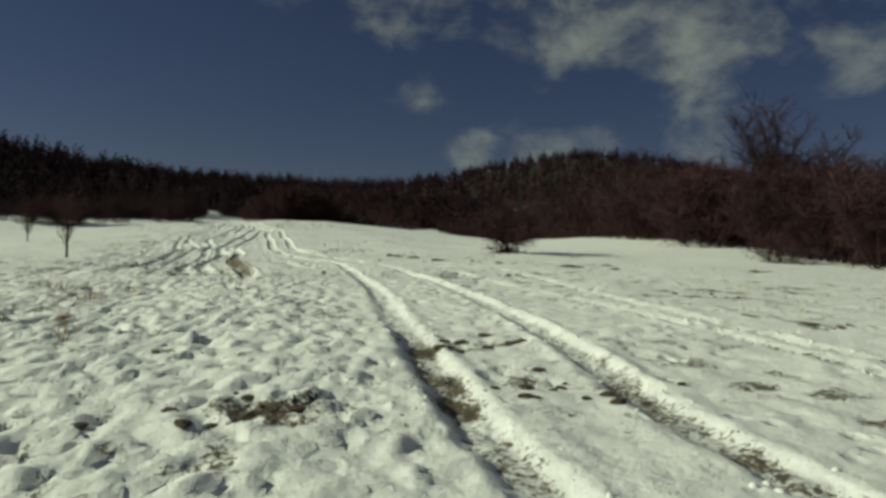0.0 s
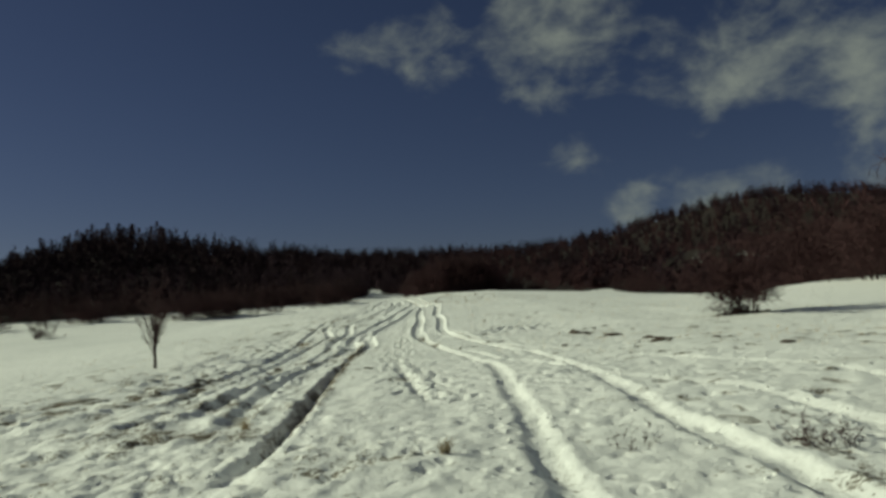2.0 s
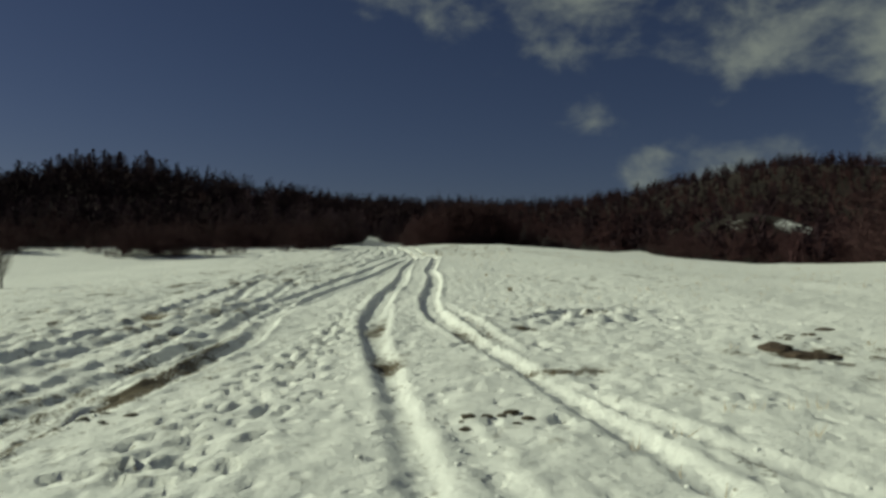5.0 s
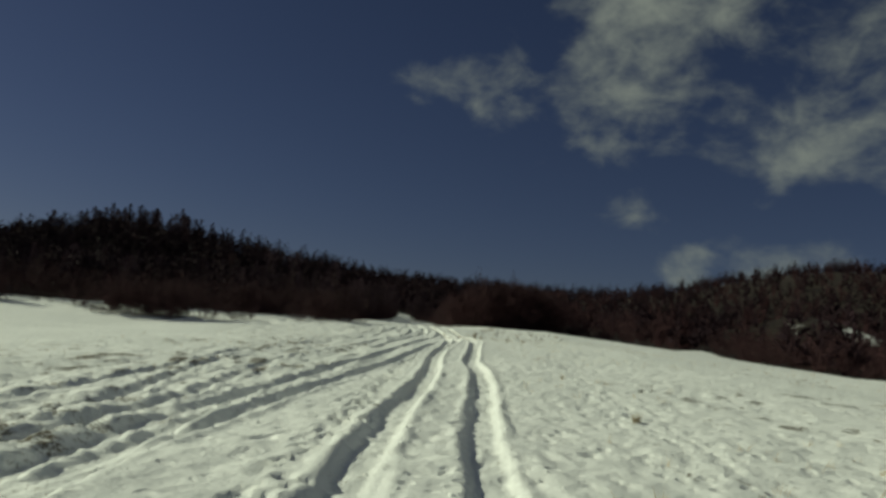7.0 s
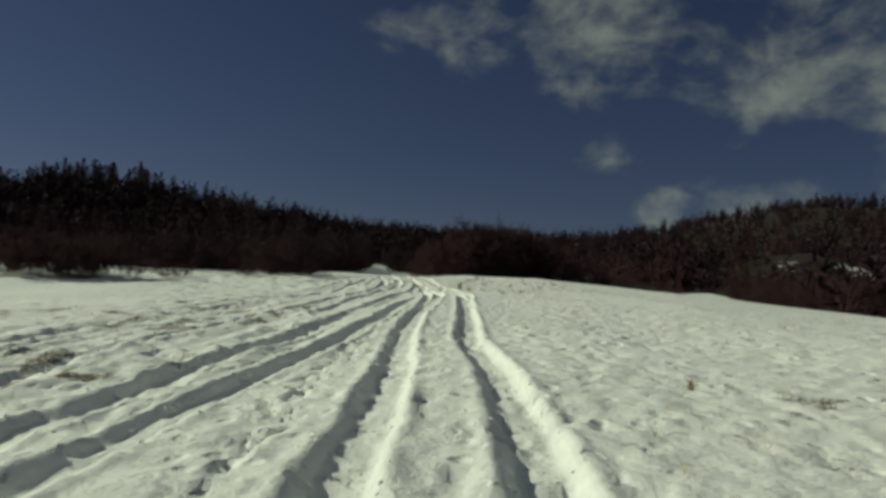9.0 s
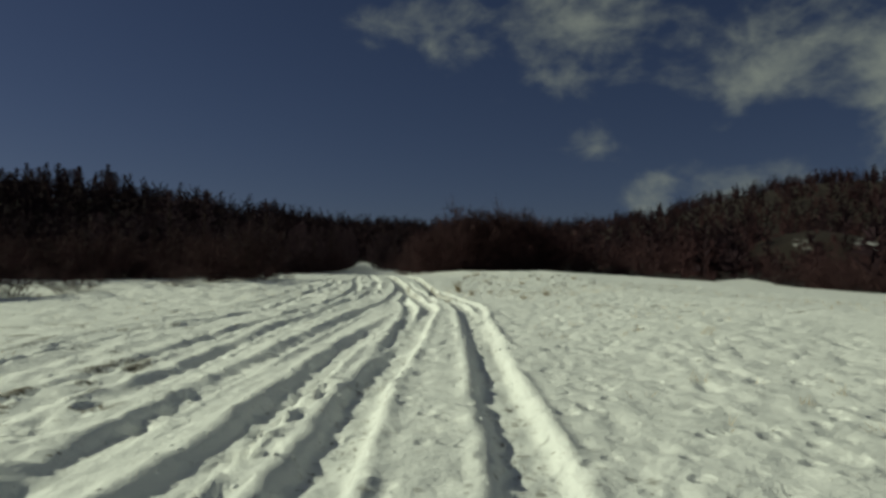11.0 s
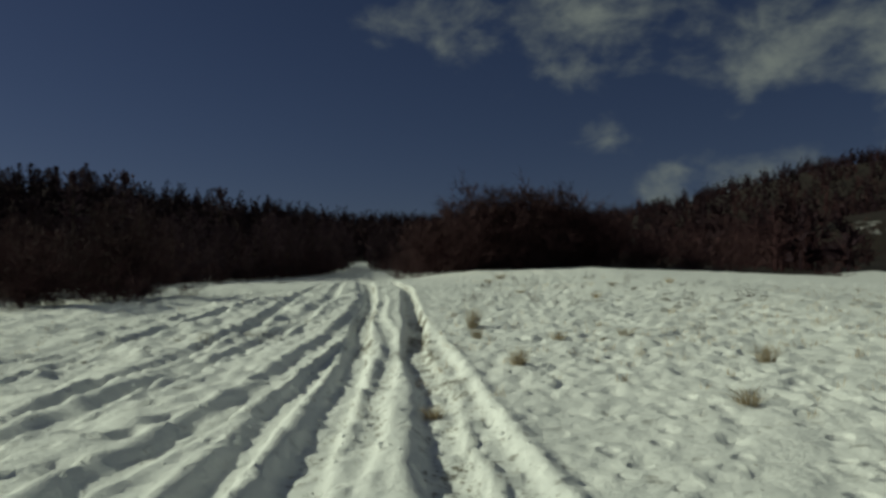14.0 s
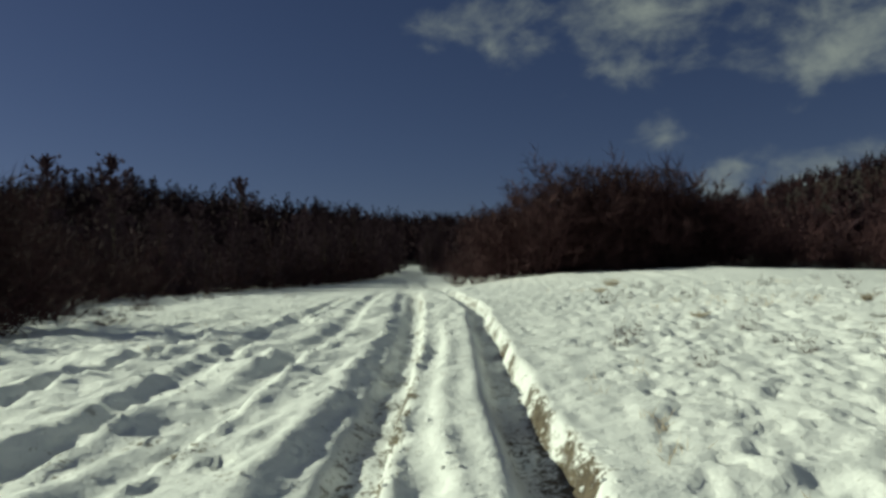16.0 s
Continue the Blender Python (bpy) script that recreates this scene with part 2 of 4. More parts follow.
def grain(x, y, size, seed=0):
    """Smooth value noise, -1 to 1, with cells of that many metres."""
    u, v = x / size + 17.3 * seed, y / size + 5.9 * seed
    i, j = np.floor(u).astype(int), np.floor(v).astype(int)
    a, b = u - i, v - j
    a, b = a * a * (3 - 2 * a), b * b * (3 - 2 * b)
    g = lambda p, q: LATTICE[p % 256, q % 256]
    low = g(i, j) * (1 - a) + g(i + 1, j) * a
    high = g(i, j + 1) * (1 - a) + g(i + 1, j + 1) * a
    return (low * (1 - b) + high * b) * 2 - 1


def step(v, a, b):
    t = np.clip((v - a) / (b - a), 0, 1)
    return t * t * (3 - 2 * t)


FINE_Y = np.arange(-60.0, 1200.0, 0.5)
_z = np.interp(FINE_Y, PROFILE_Y, PROFILE_Z)
_k = np.exp(-np.linspace(-2, 2, 25) ** 2)
SMOOTH_Z = np.convolve(np.pad(_z, 12, mode="edge"), _k / _k.sum(), "valid")


def land(x, y):
    """The height of the land without ruts and lumps."""
    x, y = np.asarray(x, float), np.asarray(y, float)
    z = np.interp(y, FINE_Y, SMOOTH_Z)
    left = np.interp(y, [105, 122], [0.055, 0.0]) * np.maximum(x, -30)
    k = np.interp(y, [50, 85], [0, 1])
    right = (1 - k) * 0.02 * np.minimum(x, 15) + k * (0.02 * np.minimum(x, 10) - 0.05 * np.clip(x - 10, 0, 45))
    z = z + np.where(x < 0, left, right)
    # knoll on the right, hill on the left, far ridge with its summit to the right
    z = z + 2.9 * np.exp(-((x - 46) / 19) ** 2 - ((y - 74) / 26) ** 2)
    z = z + 5.1 * (1 - np.exp(-0.0008 * np.clip(-12 - x, 0, 200) ** 2)) * step(y, 112, 228) * (1 - 0.8 * step(y, 290, 450))
    z = z + 11.8 * np.exp(-((x + 130) / np.where(x < -130, 27, 61)) ** 2 - ((y - 316) / 76) ** 2)
    z = z + step(y, 215, 545) * (23 + 38 * np.exp(-((x - 240) / 125) ** 2))
    z = z + 9.5 * np.exp(-((x - 97) / 24) ** 2 - ((y - 270) / 14) ** 2) + 0.45 * np.exp(-((x - 33.0) / 1.6) ** 2 - ((y - 158) / 4) ** 2)
    z = z - 1.15 * step(-x, -1.5, 8) * step(y, 140, 172) * (1 - step(y, 235, 300))
    z = z + step(np.hypot(x, y - 100), 480, 1000) * 12 * (y > 0)
    return z


# where the woods begin, on either side of the field
LEFT_Y, LEFT_X = [104, 114, 118, 121, 123, 126, 131, 137, 145, 153, 165, 172, 180, 190, 215, 244], [-140, -90, -60, -38, -24, -18.5, -15.5, -16.5, -19, -21.5, -23, -22, -19, -17, -20, -22]
RIGHT_Y, RIGHT_X = [118, 130, 140, 148, 154, 158, 163, 170, 180, 190, 215, 244], [68, 50, 35, 32, 24, 5, 1, -2.4, -6, -9.5, -15.5, -18]


def left_edge(y):
    return float(np.interp(y, LEFT_Y, LEFT_X))


def right_edge(y):
    return float(np.interp(y, RIGHT_Y, RIGHT_X))


def gap_in_woods(x, y):
    """Open snowy ledges on the far slope and by the field: 1 inside."""
    a = (1 - step(((x - 97) / 16) ** 2 + ((y - 262) / 4.5) ** 2, 0.6, 1.2)) * step(grain(x, y, 3.1, 41), 0.05, 0.3)
    b = 1 - step(((x - 33) / 3.5) ** 2 + ((y - 154) / 8) ** 2, 0.6, 1.2)
    return np.maximum(a, b)


def litter(x, y):
    """How far the floor of the woods lies under leaf litter rather than snow."""
    a = step(np.interp(y, LEFT_Y, LEFT_X) - x, 4, 8) * step(y, 104, 112) * (x < 0)
    b = step(x - np.interp(y, RIGHT_Y, RIGHT_X), 1.5, 6) * step(y, 122, 130) * (x > -20)
    c = step(y, 238, 250)
    knoll = 0.8 * (1 - step(((x - 47) / 15) ** 2 + ((y - 81) / 30) ** 2, 0.55, 1.0))
    return np.maximum(np.maximum(np.maximum(a, b), c), knoll) * (1 - gap_in_woods(x, y))


# wheel tracks: half width, depth, berm, slope of the sunward side, and the line as x at each y
TRACKS = []


def track(half, depth, berm, slope, *line):
    TRACKS.append((half, depth, berm, slope, line))


# the pair that the way follows
track(0.19, 0.11, 0.045, 0.06, (1.5, -4), (1.5, 5), (1.75, 10), (2.0, 13), (2.2, 16.3), (2.4, 23), (2.55, 29), (2.5, 32.5), (2.14, 34.7), (1.89, 37.4), (1.5, 40.5), (1.02, 44.3),
      (0.3, 48.8), (-0.03, 51.7), (-0.18, 55.5), (-0.25, 60), (-0.3, 66), (-0.45, 71), (-0.7, 76), (-0.85, 83), (-0.65, 88), (-0.62, 93), (-0.55, 97), (-0.7, 99), (-1.05, 103), (-1.4, 107),
      (-1.9, 111.5), (-2.5, 116), (-2.75, 118.5), (-3.2, 123), (-4.5, 133), (-6.5, 146), (-9.8, 163), (-12, 176), (-17, 205))
track(0.19, 0.11, 0.05, 0.05, (3.0, -4), (3.1, 5), (3.5, 8.5), (3.8, 11.5), (4.0, 15.3), (4.15, 20), (4.0, 22.5), (4.25, 27), (4.25, 31), (4.2, 35), (4.1, 37.5), (3.6, 39.5), (3.2, 42), (2.8, 45),
      (2.05, 49.2), (1.65, 51.2), (1.34, 53.6), (1.18, 57), (1.22, 62), (1.16, 66), (1.05, 70), (0.75, 74.6), (0.72, 82), (0.72, 88), (0.66, 92.5), (0.5, 97), (0.28, 101), (0.04, 103.3), (-0.15, 106),
      (-0.65, 110), (-0.85, 112.5), (-1.05, 116), (-1.42, 119), (-1.75, 123), (-2.5, 131), (-4.8, 145), (-8.2, 163), (-10.4, 176), (-15.4, 205))
# the cut along the edge of the old lane
track(0.17, 0.19, 0.03, 0.02, (-0.65, 20), (-0.85, 24), (-1.2, 28), (-1.55, 32), (-2.1, 38), (-2.4, 43), (-2.2, 47.5))
# older ones that join it on the open side
track(0.10, 0.05, 0.02, 0.0, (6.2, -4), (6.1, 8.6), (6.0, 13.5), (5.7, 17), (5.6, 20.8), (5.7, 24), (4.95, 26.6), (4.05, 28.8), (3.4, 32.6), (2.84, 34.5), (2.43, 38), (2.0, 40.5), (1.4, 44))
track(0.10, 0.048, 0.02, 0.0, (6.6, 6), (6.8, 13), (7.4, 20), (7.7, 24), (8.0, 26.6), (6.7, 30.6), (5.45, 35.3), (5.15, 37.3), (4.3, 39.8), (3.75, 41.3), (3.1, 44), (2.6, 46.2), (2.2, 49))
# a shallow rut and a dragged groove by the hoof prints
track(0.09, 0.06, 0.02, 0.0, (1.16, 24), (0.95, 26.3), (0.69, 28.1), (0.35, 30.6), (0.1, 33.5), (-0.25, 38))
track(0.04, 0.05, 0.01, 0.0, (0.5, 30.5), (0.45, 31.4), (-0.05, 33.4), (-0.25, 34.6), (-0.4, 36.5), (-0.52, 40))
# second wheels beside the pair
track(0.17, 0.09, 0.02, 0.0, (0.75, 46), (0.38, 49), (0.2, 52), (0.0, 55), (-0.1, 58))
track(0.15, 0.05, 0.05, 0.0, (2.95, 46), (2.55, 49), (2.25, 51.3), (1.75, 54), (1.4, 57))
track(0.15, 0.10, 0.05, 0.03, (-0.9, 85), (-0.93, 90), (-0.98, 93), (-1.2, 97.5), (-1.4, 100), (-1.82, 104), (-2.05, 108), (-2.2, 112), (-2.6, 117))
track(0.14, 0.075, 0.045, 0.02, (0.9, 85), (0.87, 90), (0.87, 94), (0.95, 97), (0.88, 99.6), (0.42, 103.5), (0.2, 105.5), (-0.33, 110.5), (-0.6, 113), (-1.0, 116.5))
track(0.13, 0.07, 0.03, 0.02, (-0.62, 101), (-0.68, 103.5), (-0.88, 106), (-1.08, 110.4), (-1.6, 114), (-2.2, 117.2), (-2.43, 119.2), (-2.7, 123), (-3.6, 130))
track(0.12, 0.05, 0.03, 0.0, (-1.15, 104), (-1.5, 109), (-1.65, 112), (-1.9, 116))
# the old lane
track(0.19, 0.13, 0.04, 0.08, (-2.2, 42), (-2.05, 48.5), (-2.5, 52), (-2.75, 55), (-2.6, 58.5), (-2.5, 62), (-2.45, 67), (-2.2, 71), (-1.95, 75), (-1.72, 81), (-1.75, 88), (-1.5, 92.5), (-1.3, 96))
track(0.20, 0.12, 0.05, 0.10, (-2.9, 84), (-2.9, 90), (-2.8, 97.5), (-2.65, 103.5), (-2.55, 107), (-2.75, 113), (-2.95, 118), (-3.7, 126), (-5, 134), (-7.5, 150), (-10.5, 165))
track(0.19, 0.12, 0.04, 0.08, (-1.9, 24), (-2.9, 32), (-3.5, 40), (-3.4, 46), (-3.1, 50.5), (-3.7, 54), (-3.95, 58), (-3.8, 62), (-3.75, 67), (-3.65, 71), (-3.05, 76), (-2.95, 83), (-2.95, 88))
track(0.15, 0.07, 0.04, 0.03, (-3.0, 52), (-3.2, 56.2), (-3.3, 58.4), (-3.08, 62), (-3.1, 66))
track(0.18, 0.11, 0.05, 0.10, (-4.0, 83), (-4.3, 90), (-4.4, 94), (-4.15, 98), (-4.6, 104), (-4.3, 112), (-4.4, 118), (-4.75, 121), (-5.1, 126), (-6.5, 135), (-8.6, 150))
track(0.17, 0.09, 0.05, 0.05, (-3.0, 26), (-3.6, 32), (-4.0, 40), (-4.2, 45), (-4.3, 50), (-4.7, 55), (-4.8, 62), (-5.6, 68), (-6.1, 73), (-5.7, 80), (-5.5, 86), (-5.4, 98), (-5.3, 107), (-5.5, 117), (-5.9, 121), (-7, 128), (-8.5, 142))
track(0.16, 0.08, 0.05, 0.05, (-4.5, 28), (-4.9, 34), (-5.5, 44), (-5.6, 52), (-5.7, 60), (-7.3, 68), (-7.95, 74), (-8.2, 84), (-8.0, 96), (-7.0, 102), (-7.8, 114), (-7.4, 122), (-9, 131))
track(0.16, 0.07, 0.04, 0.03, (-6.0, 33), (-6.2, 42), (-6.4, 48), (-6.6, 54), (-8.0, 66), (-9.4, 85), (-9.0, 105), (-8.9, 118), (-10, 130))
track(0.15, 0.06, 0.04, 0.03, (-8.6, 41), (-9.3, 56), (-9.8, 70), (-10.6, 90), (-10.4, 112))

# bare or muddy spots: x, y, reach along x, reach along y, strength
SPOTS_START = [(-0.1, 5.6, 0.5, 0.35, 0.7), (0.45, 5.8, 0.4, 0.25, 0.55), (2.3, 8.5, 0.5, 0.25, 0.42), (1.75, 8.3, 0.25, 0.5, 0.3), (1.6, 6.6, 0.22, 0.9, 0.2), (2.4, 5.3, 0.4, 0.4, 0.3), (2.4, 6.6, 0.5, 0.3, 0.5),
               (9.4, 14.8, 1.1, 0.4, 0.7), (10.8, 24.8, 0.6, 0.3, 0.6), (7.0, 17.2, 0.4, 0.25, 0.5), (8.3, 9.7, 0.6, 0.3, 0.65), (20.3, 28.4, 0.9, 0.3, 0.8), (13.6, 28.0, 0.7, 0.25, 0.7), (15.7, 33.3, 0.8, 0.3, 0.7), (9.1, 16.1, 0.5, 0.25, 0.6), (2.7, 9.4, 0.25, 0.12, 0.7), (2.9, 8.8, 0.25, 0.12, 0.7), (-3.6, 15.5, 0.8, 1.6, 0.34), (-5.2, 12.5, 1.4, 2.0, 0.2), (0.9, 11.4, 0.5, 0.7, 0.4), (0.6, 13.5, 0.35, 0.6, 0.4)]
SPOTS_LANE = [(7.4, 45.9, 0.6, 0.6, 0.85), (8.0, 43, 0.45, 0.4, 0.9), (8.35, 37.5, 0.5, 0.3, 0.8), (8.6, 39.5, 0.4, 0.3, 0.6), (10.1, 37.2, 0.6, 0.25, 0.7), (6.9, 35.6, 0.4, 0.2, 0.6), (12.0, 29.3, 1.0, 0.45, 0.8), (7.1, 21.3, 0.7, 0.4, 0.55), (6.8, 33, 0.8, 0.3, 0.6),
              (0.9, 45.5, 0.3, 0.9, 0.6), (2.3, 48.5, 0.4, 0.6, 0.5), (3.2, 44.6, 1.2, 0.3, 0.5), (5.3, 52.0, 0.7, 0.5, 0.45), (3.4, 49.7, 0.4, 0.3, 0.5), (3.3, 49.9, 0.3, 0.2, 0.5), (0.35, 29.0, 0.25, 0.25, 0.7), (-1.2, 33.5, 0.5, 0.35, 0.35)]
SPOTS_FIELD = [(0.32, 49.8, 0.22, 1.2, 0.5), (1.95, 49.6, 0.2, 0.4, 0.45), (3.0, 110.8, 1.5, 0.4, 0.42), (-1.9, 45, 0.9, 5, 0.2), (-1.5, 36, 0.5, 0.8, 0.24), (16.0, 50.3, 2.2, 1.0, 0.9),
               (-6.3, 34, 2.2, 3.0, 0.16), (-6.0, 57, 1.8, 3.0, 0.17), (0.5, 20.8, 0.9, 0.7, 0.3), (10.5, 40, 1.0, 0.4, 0.6), (14, 34, 1.2, 0.5, 0.55), (-5.0, 114.5, 1.0, 1.0, 0.18), (-6.6, 111, 1.4, 1.2, 0.16), (4.5, 112.5, 2.4, 0.5, 0.3)]


def relief(x, y):
    """Ruts, lumps and prints over the land, and how much earth comes through."""
    wob = 0.05 * grain(x, y, 2.9, 3) + 0.025 * grain(x, y, 0.75, 4)
    crumble = 0.022 * grain(x, y, 0.42, 16) + 0.022 * grain(x, y, 0.14, 19)
    near = step(y, -6, 0) * (1 - step(y, 140, 185))
    z = np.zeros_like(x)
    earth = 0.05 * grain(x, y, 6.0, 7) - 0.02
    cut, beside, deep, heap, wall = (np.zeros_like(x) for _ in range(5))
    uneven = 0.92 + 0.16 * grain(x * 0.3, y, 2.3, 9)
    lumpy = np.clip(0.75 + 0.32 * grain(x, y, 0.15, 5) + 0.4 * grain(x, y, 0.5, 54) + 0.5 * grain(x, y, 1.4, 13), 0, 2)
    for half, depth, berm, slope, line in TRACKS:
        ys, xs = [p[1] for p in line], [p[0] for p in line]
        main = ys[-1] > 190
        if main:
            depth = depth * np.interp(y, [0, 40, 46, 55, 100, 108, 115, 140], [0.7, 0.6, 1.1, 1.15, 1.1, 1.4, 2.9, 2.2])
            half = half * np.interp(y, [12, 20, 44, 52, 70, 104, 114], [0.9, 0.62, 0.62, 1.1, 1.15, 1.0, 1.1])
            berm = berm * np.interp(y, [12, 20, 44, 52, 100, 112], [0.5, 0.3, 0.3, 1.0, 0.9, 0.35])
            slope = slope * np.interp(y, [100, 110, 118], [1.0, 1.4, 3.0 if slope > 0.055 else 1.6])
        d = x - np.interp(y, ys, xs) + wob * 0.6
        on = step(y, ys[0] - 0.5, ys[0] + 3) * (1 - step(y, ys[-1] - 8, ys[-1] + 2))
        e = d + crumble * (1 + 0.9 * step(y, 100, 112) * np.sign(d))
        floor = step(e, -half - 0.05 - slope, -half + 0.05 + slope * 0.4) * (1 - step(e, half - 0.04, half + 0.09)) * on
        edge = (0.8 * np.exp(-(((d + half + slope + 0.11) / 0.08) ** 2)) + np.exp(-(((d - half - 0.13) / 0.085) ** 2))) * on
        deep = np.maximum(deep, depth * uneven * floor)
        if main:
            wall = np.maximum(wall, np.exp(-(((e - half - 0.03) / 0.08) ** 2)) * on)
        heap = np.maximum(heap, berm * lumpy * edge)
        cut = np.maximum(cut, floor)
        beside = np.maximum(beside, np.exp(-((d / (half * 2.4)) ** 2)) * on)
    z += heap * (1 - cut) - deep
    z += cut * (0.016 * grain(x, y, 0.17, 17) + 0.014 * grain(x * 1.6, y * 0.6, 0.3, 18) + 0.02 * step(grain(x, y, 0.24, 20), 0.3, 0.6))
    muddy = np.interp(y, [0, 8, 12, 46, 50, 54, 60, 104, 112, 118, 150], [0.34, 0.30, 0.10, 0.10, 0.24, 0.14, 0.05, 0.14, 0.26, 0.16, 0.15])
    earth = earth + cut * (muddy * np.where(x > -1.2, 1, 0.3) + 0.06 * grain(x, y, 0.5, 25))
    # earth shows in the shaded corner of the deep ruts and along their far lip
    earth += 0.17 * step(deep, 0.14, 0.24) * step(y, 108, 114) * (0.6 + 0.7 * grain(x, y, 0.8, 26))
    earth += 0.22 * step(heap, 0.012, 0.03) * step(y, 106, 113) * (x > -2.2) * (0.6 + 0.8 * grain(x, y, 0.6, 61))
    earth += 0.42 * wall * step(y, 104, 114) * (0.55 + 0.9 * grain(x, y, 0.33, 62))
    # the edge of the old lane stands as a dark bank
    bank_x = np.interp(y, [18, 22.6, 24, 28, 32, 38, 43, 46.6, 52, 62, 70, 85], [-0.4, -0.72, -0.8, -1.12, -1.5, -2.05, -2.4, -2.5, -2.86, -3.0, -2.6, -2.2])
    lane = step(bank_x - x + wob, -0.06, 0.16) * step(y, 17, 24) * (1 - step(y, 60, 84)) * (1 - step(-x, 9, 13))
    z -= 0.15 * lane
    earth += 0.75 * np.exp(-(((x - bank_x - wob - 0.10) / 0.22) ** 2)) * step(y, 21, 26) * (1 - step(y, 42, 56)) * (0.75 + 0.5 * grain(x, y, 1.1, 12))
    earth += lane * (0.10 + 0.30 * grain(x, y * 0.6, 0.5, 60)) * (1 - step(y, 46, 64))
    # trampled ground
    start = step(-x, -2.8, 0.2) * (1 - step(y, 16, 30))
    rough = 0.45 - 0.12 * start + 0.6 * lane + 0.12 * step(y, 96, 110) + 0.35 * step(-x, 2.4, 4)
    rough *= near * (1 - 0.8 * np.maximum(cut, 0.5 * beside))
    z += rough * ((0.034 - 0.02 * start) * grain(x, y, 0.48, 1) + 0.03 * start * grain(x, y * 0.8, 0.17, 29) + 0.034 * grain(x + 0.3 * grain(x, y, 0.8, 15), y, 0.25, 2) + 0.022 * grain(x, y, 0.15, 27) + 0.03 * np.abs(grain(x, y, 0.9, 6)))
    z += near * (0.05 * grain(x, y * 0.6, 3.7, 8) + 0.030 * grain(x, y * 0.4, 1.2, 10))
    # ridges along the old lane, between its tracks
    z += (0.05 + 0.04 * step(-y, -62, -48)) * grain(x + wob * 2, y * 0.12, 0.42, 28) * step(-x, 1.8, 3.2) * step(y, 22, 30) * (1 - step(y, 125, 140)) * (1 - step(-x, 10, 13)) * (1 - cut)
    z += (0.07 * grain(x, y * 0.7, 0.62, 55) + 0.05 * grain(x, y, 0.33, 56)) * step(y, 92, 112) * (1 - step(y, 128, 140)) * step(-x, 3, 6) * (1 - 0.6 * cut) * (1 - step(-x, 30, 45))
    # broken crust: plates and chunks with sharp sides
    crust = near * (1 - 0.85 * np.maximum(cut, 0.5 * beside)) * (0.12 + 0.2 * start + 0.25 * lane + 0.3 * step(y, 100, 112) * step(x, -1.0, 0.6) + 0.16 * step(x, 2, 4) * step(y, 8, 20) + 0.2 * step(-x, 3, 5) * step(y, 95, 110))
    sx, sy = x * 0.8 + y * 0.6, (y * 0.8 - x * 0.6) * 1.7
    z += crust * (0.045 * step(grain(sx, sy, 0.34, 22), -0.05, 0.3) + 0.05 * step(grain(sx, sy, 0.21, 23), 0.0, 0.35) + 0.035 * grain(x, y, 0.19, 24) - 0.05)
    z += start * near * (0.034 * step(grain(sx, sy, 0.19, 57), 0.0, 0.3) + 0.03 * step(grain(sx, sy, 0.13, 58), 0.0, 0.4) + 0.02 * grain(x, y, 0.11, 59)) * (1 - 0.8 * cut)
    # churned snow where wheels have turned
    churn = np.exp(-(((x - 4.9) / 1.9) ** 2) - ((y - 51.8) / 1.9) ** 2)
    z += churn * (0.13 * step(grain(sx, sy, 0.42, 51), 0.0, 0.25) + 0.08 * grain(x, y, 0.24, 52) + 0.05 * grain(x, y, 0.14, 53))
    # turf through the thin snow
    turf = step(grain(x, y * 0.55, 0.26, 31), 0.38 - 0.1 * step(-y, -60, -45), 0.72) * step(grain(x, y, 5.5, 32), -0.1, 0.5) * step(x, 2, 5) * (1 - step(y, 125, 140)) * (1 - step(x, 15, 18))
    turf = turf + step(grain(x, y * 0.5, 0.36, 35), 0.15, 0.6) * step(grain(x, y, 4.0, 36), -0.4, 0.3) * step(-x, 2.6, 4) * step(y, 24, 34) * (1 - step(y, 128, 140)) * (1 - step(-x, 14, 18)) * (1 - 0.5 * step(y, 92, 104))
    turf = turf * (1 - 0.75 * cut)
    earth += 0.42 * turf + 0.30 * step(grain(x, y * 0.7, 0.3, 33), 0.35, 0.75) * start * (1 - step(-x, 9, 11.5))
    for sx, sy, rx, ry, s in SPOTS_START + SPOTS_LANE + SPOTS_FIELD:
        q = ((x - sx) / rx) ** 2 + ((y - sy) / ry) ** 2
        earth += s * np.exp(-q) * (0.7 + 0.7 * grain(x, y, 0.3, 14))
        z -= 0.05 * s * np.exp(-q)
    return z, earth


def ground_z(x, y):
    xa, ya = np.atleast_1d(np.asarray(x, float)), np.atleast_1d(np.asarray(y, float))
    return float((land(xa, ya) + relief(xa, ya)[0])[0])


def spread(first, last, count, power):
    return first + (last - first) * np.linspace(0, 1, count) ** power


gx = np.concatenate([-spread(18.2, 1500, 70, 3.0)[::-1], np.arange(-18, -9.1, 0.22), np.arange(-9, -4.55, 0.10), np.arange(-4.5, 4.6, 0.060), np.arange(4.65, 8.1, 0.10), np.arange(8.2, 18, 0.22), spread(18.2, 1500, 70, 3.0)])
gy = np.concatenate([-spread(3, 1200, 24, 3.0)[::-1], np.arange(-2.85, 3.3, 0.3), np.arange(3.4, 24, 0.095), np.arange(24.1, 60, 0.12), np.arange(60.1, 124, 0.13), np.arange(124.2, 140, 0.25), spread(140.4, 3500, 105, 2.6)])
GX, GY = np.meshgrid(gx, gy)
rz, earth = relief(GX, GY)
GZ = land(GX, GY) + rz


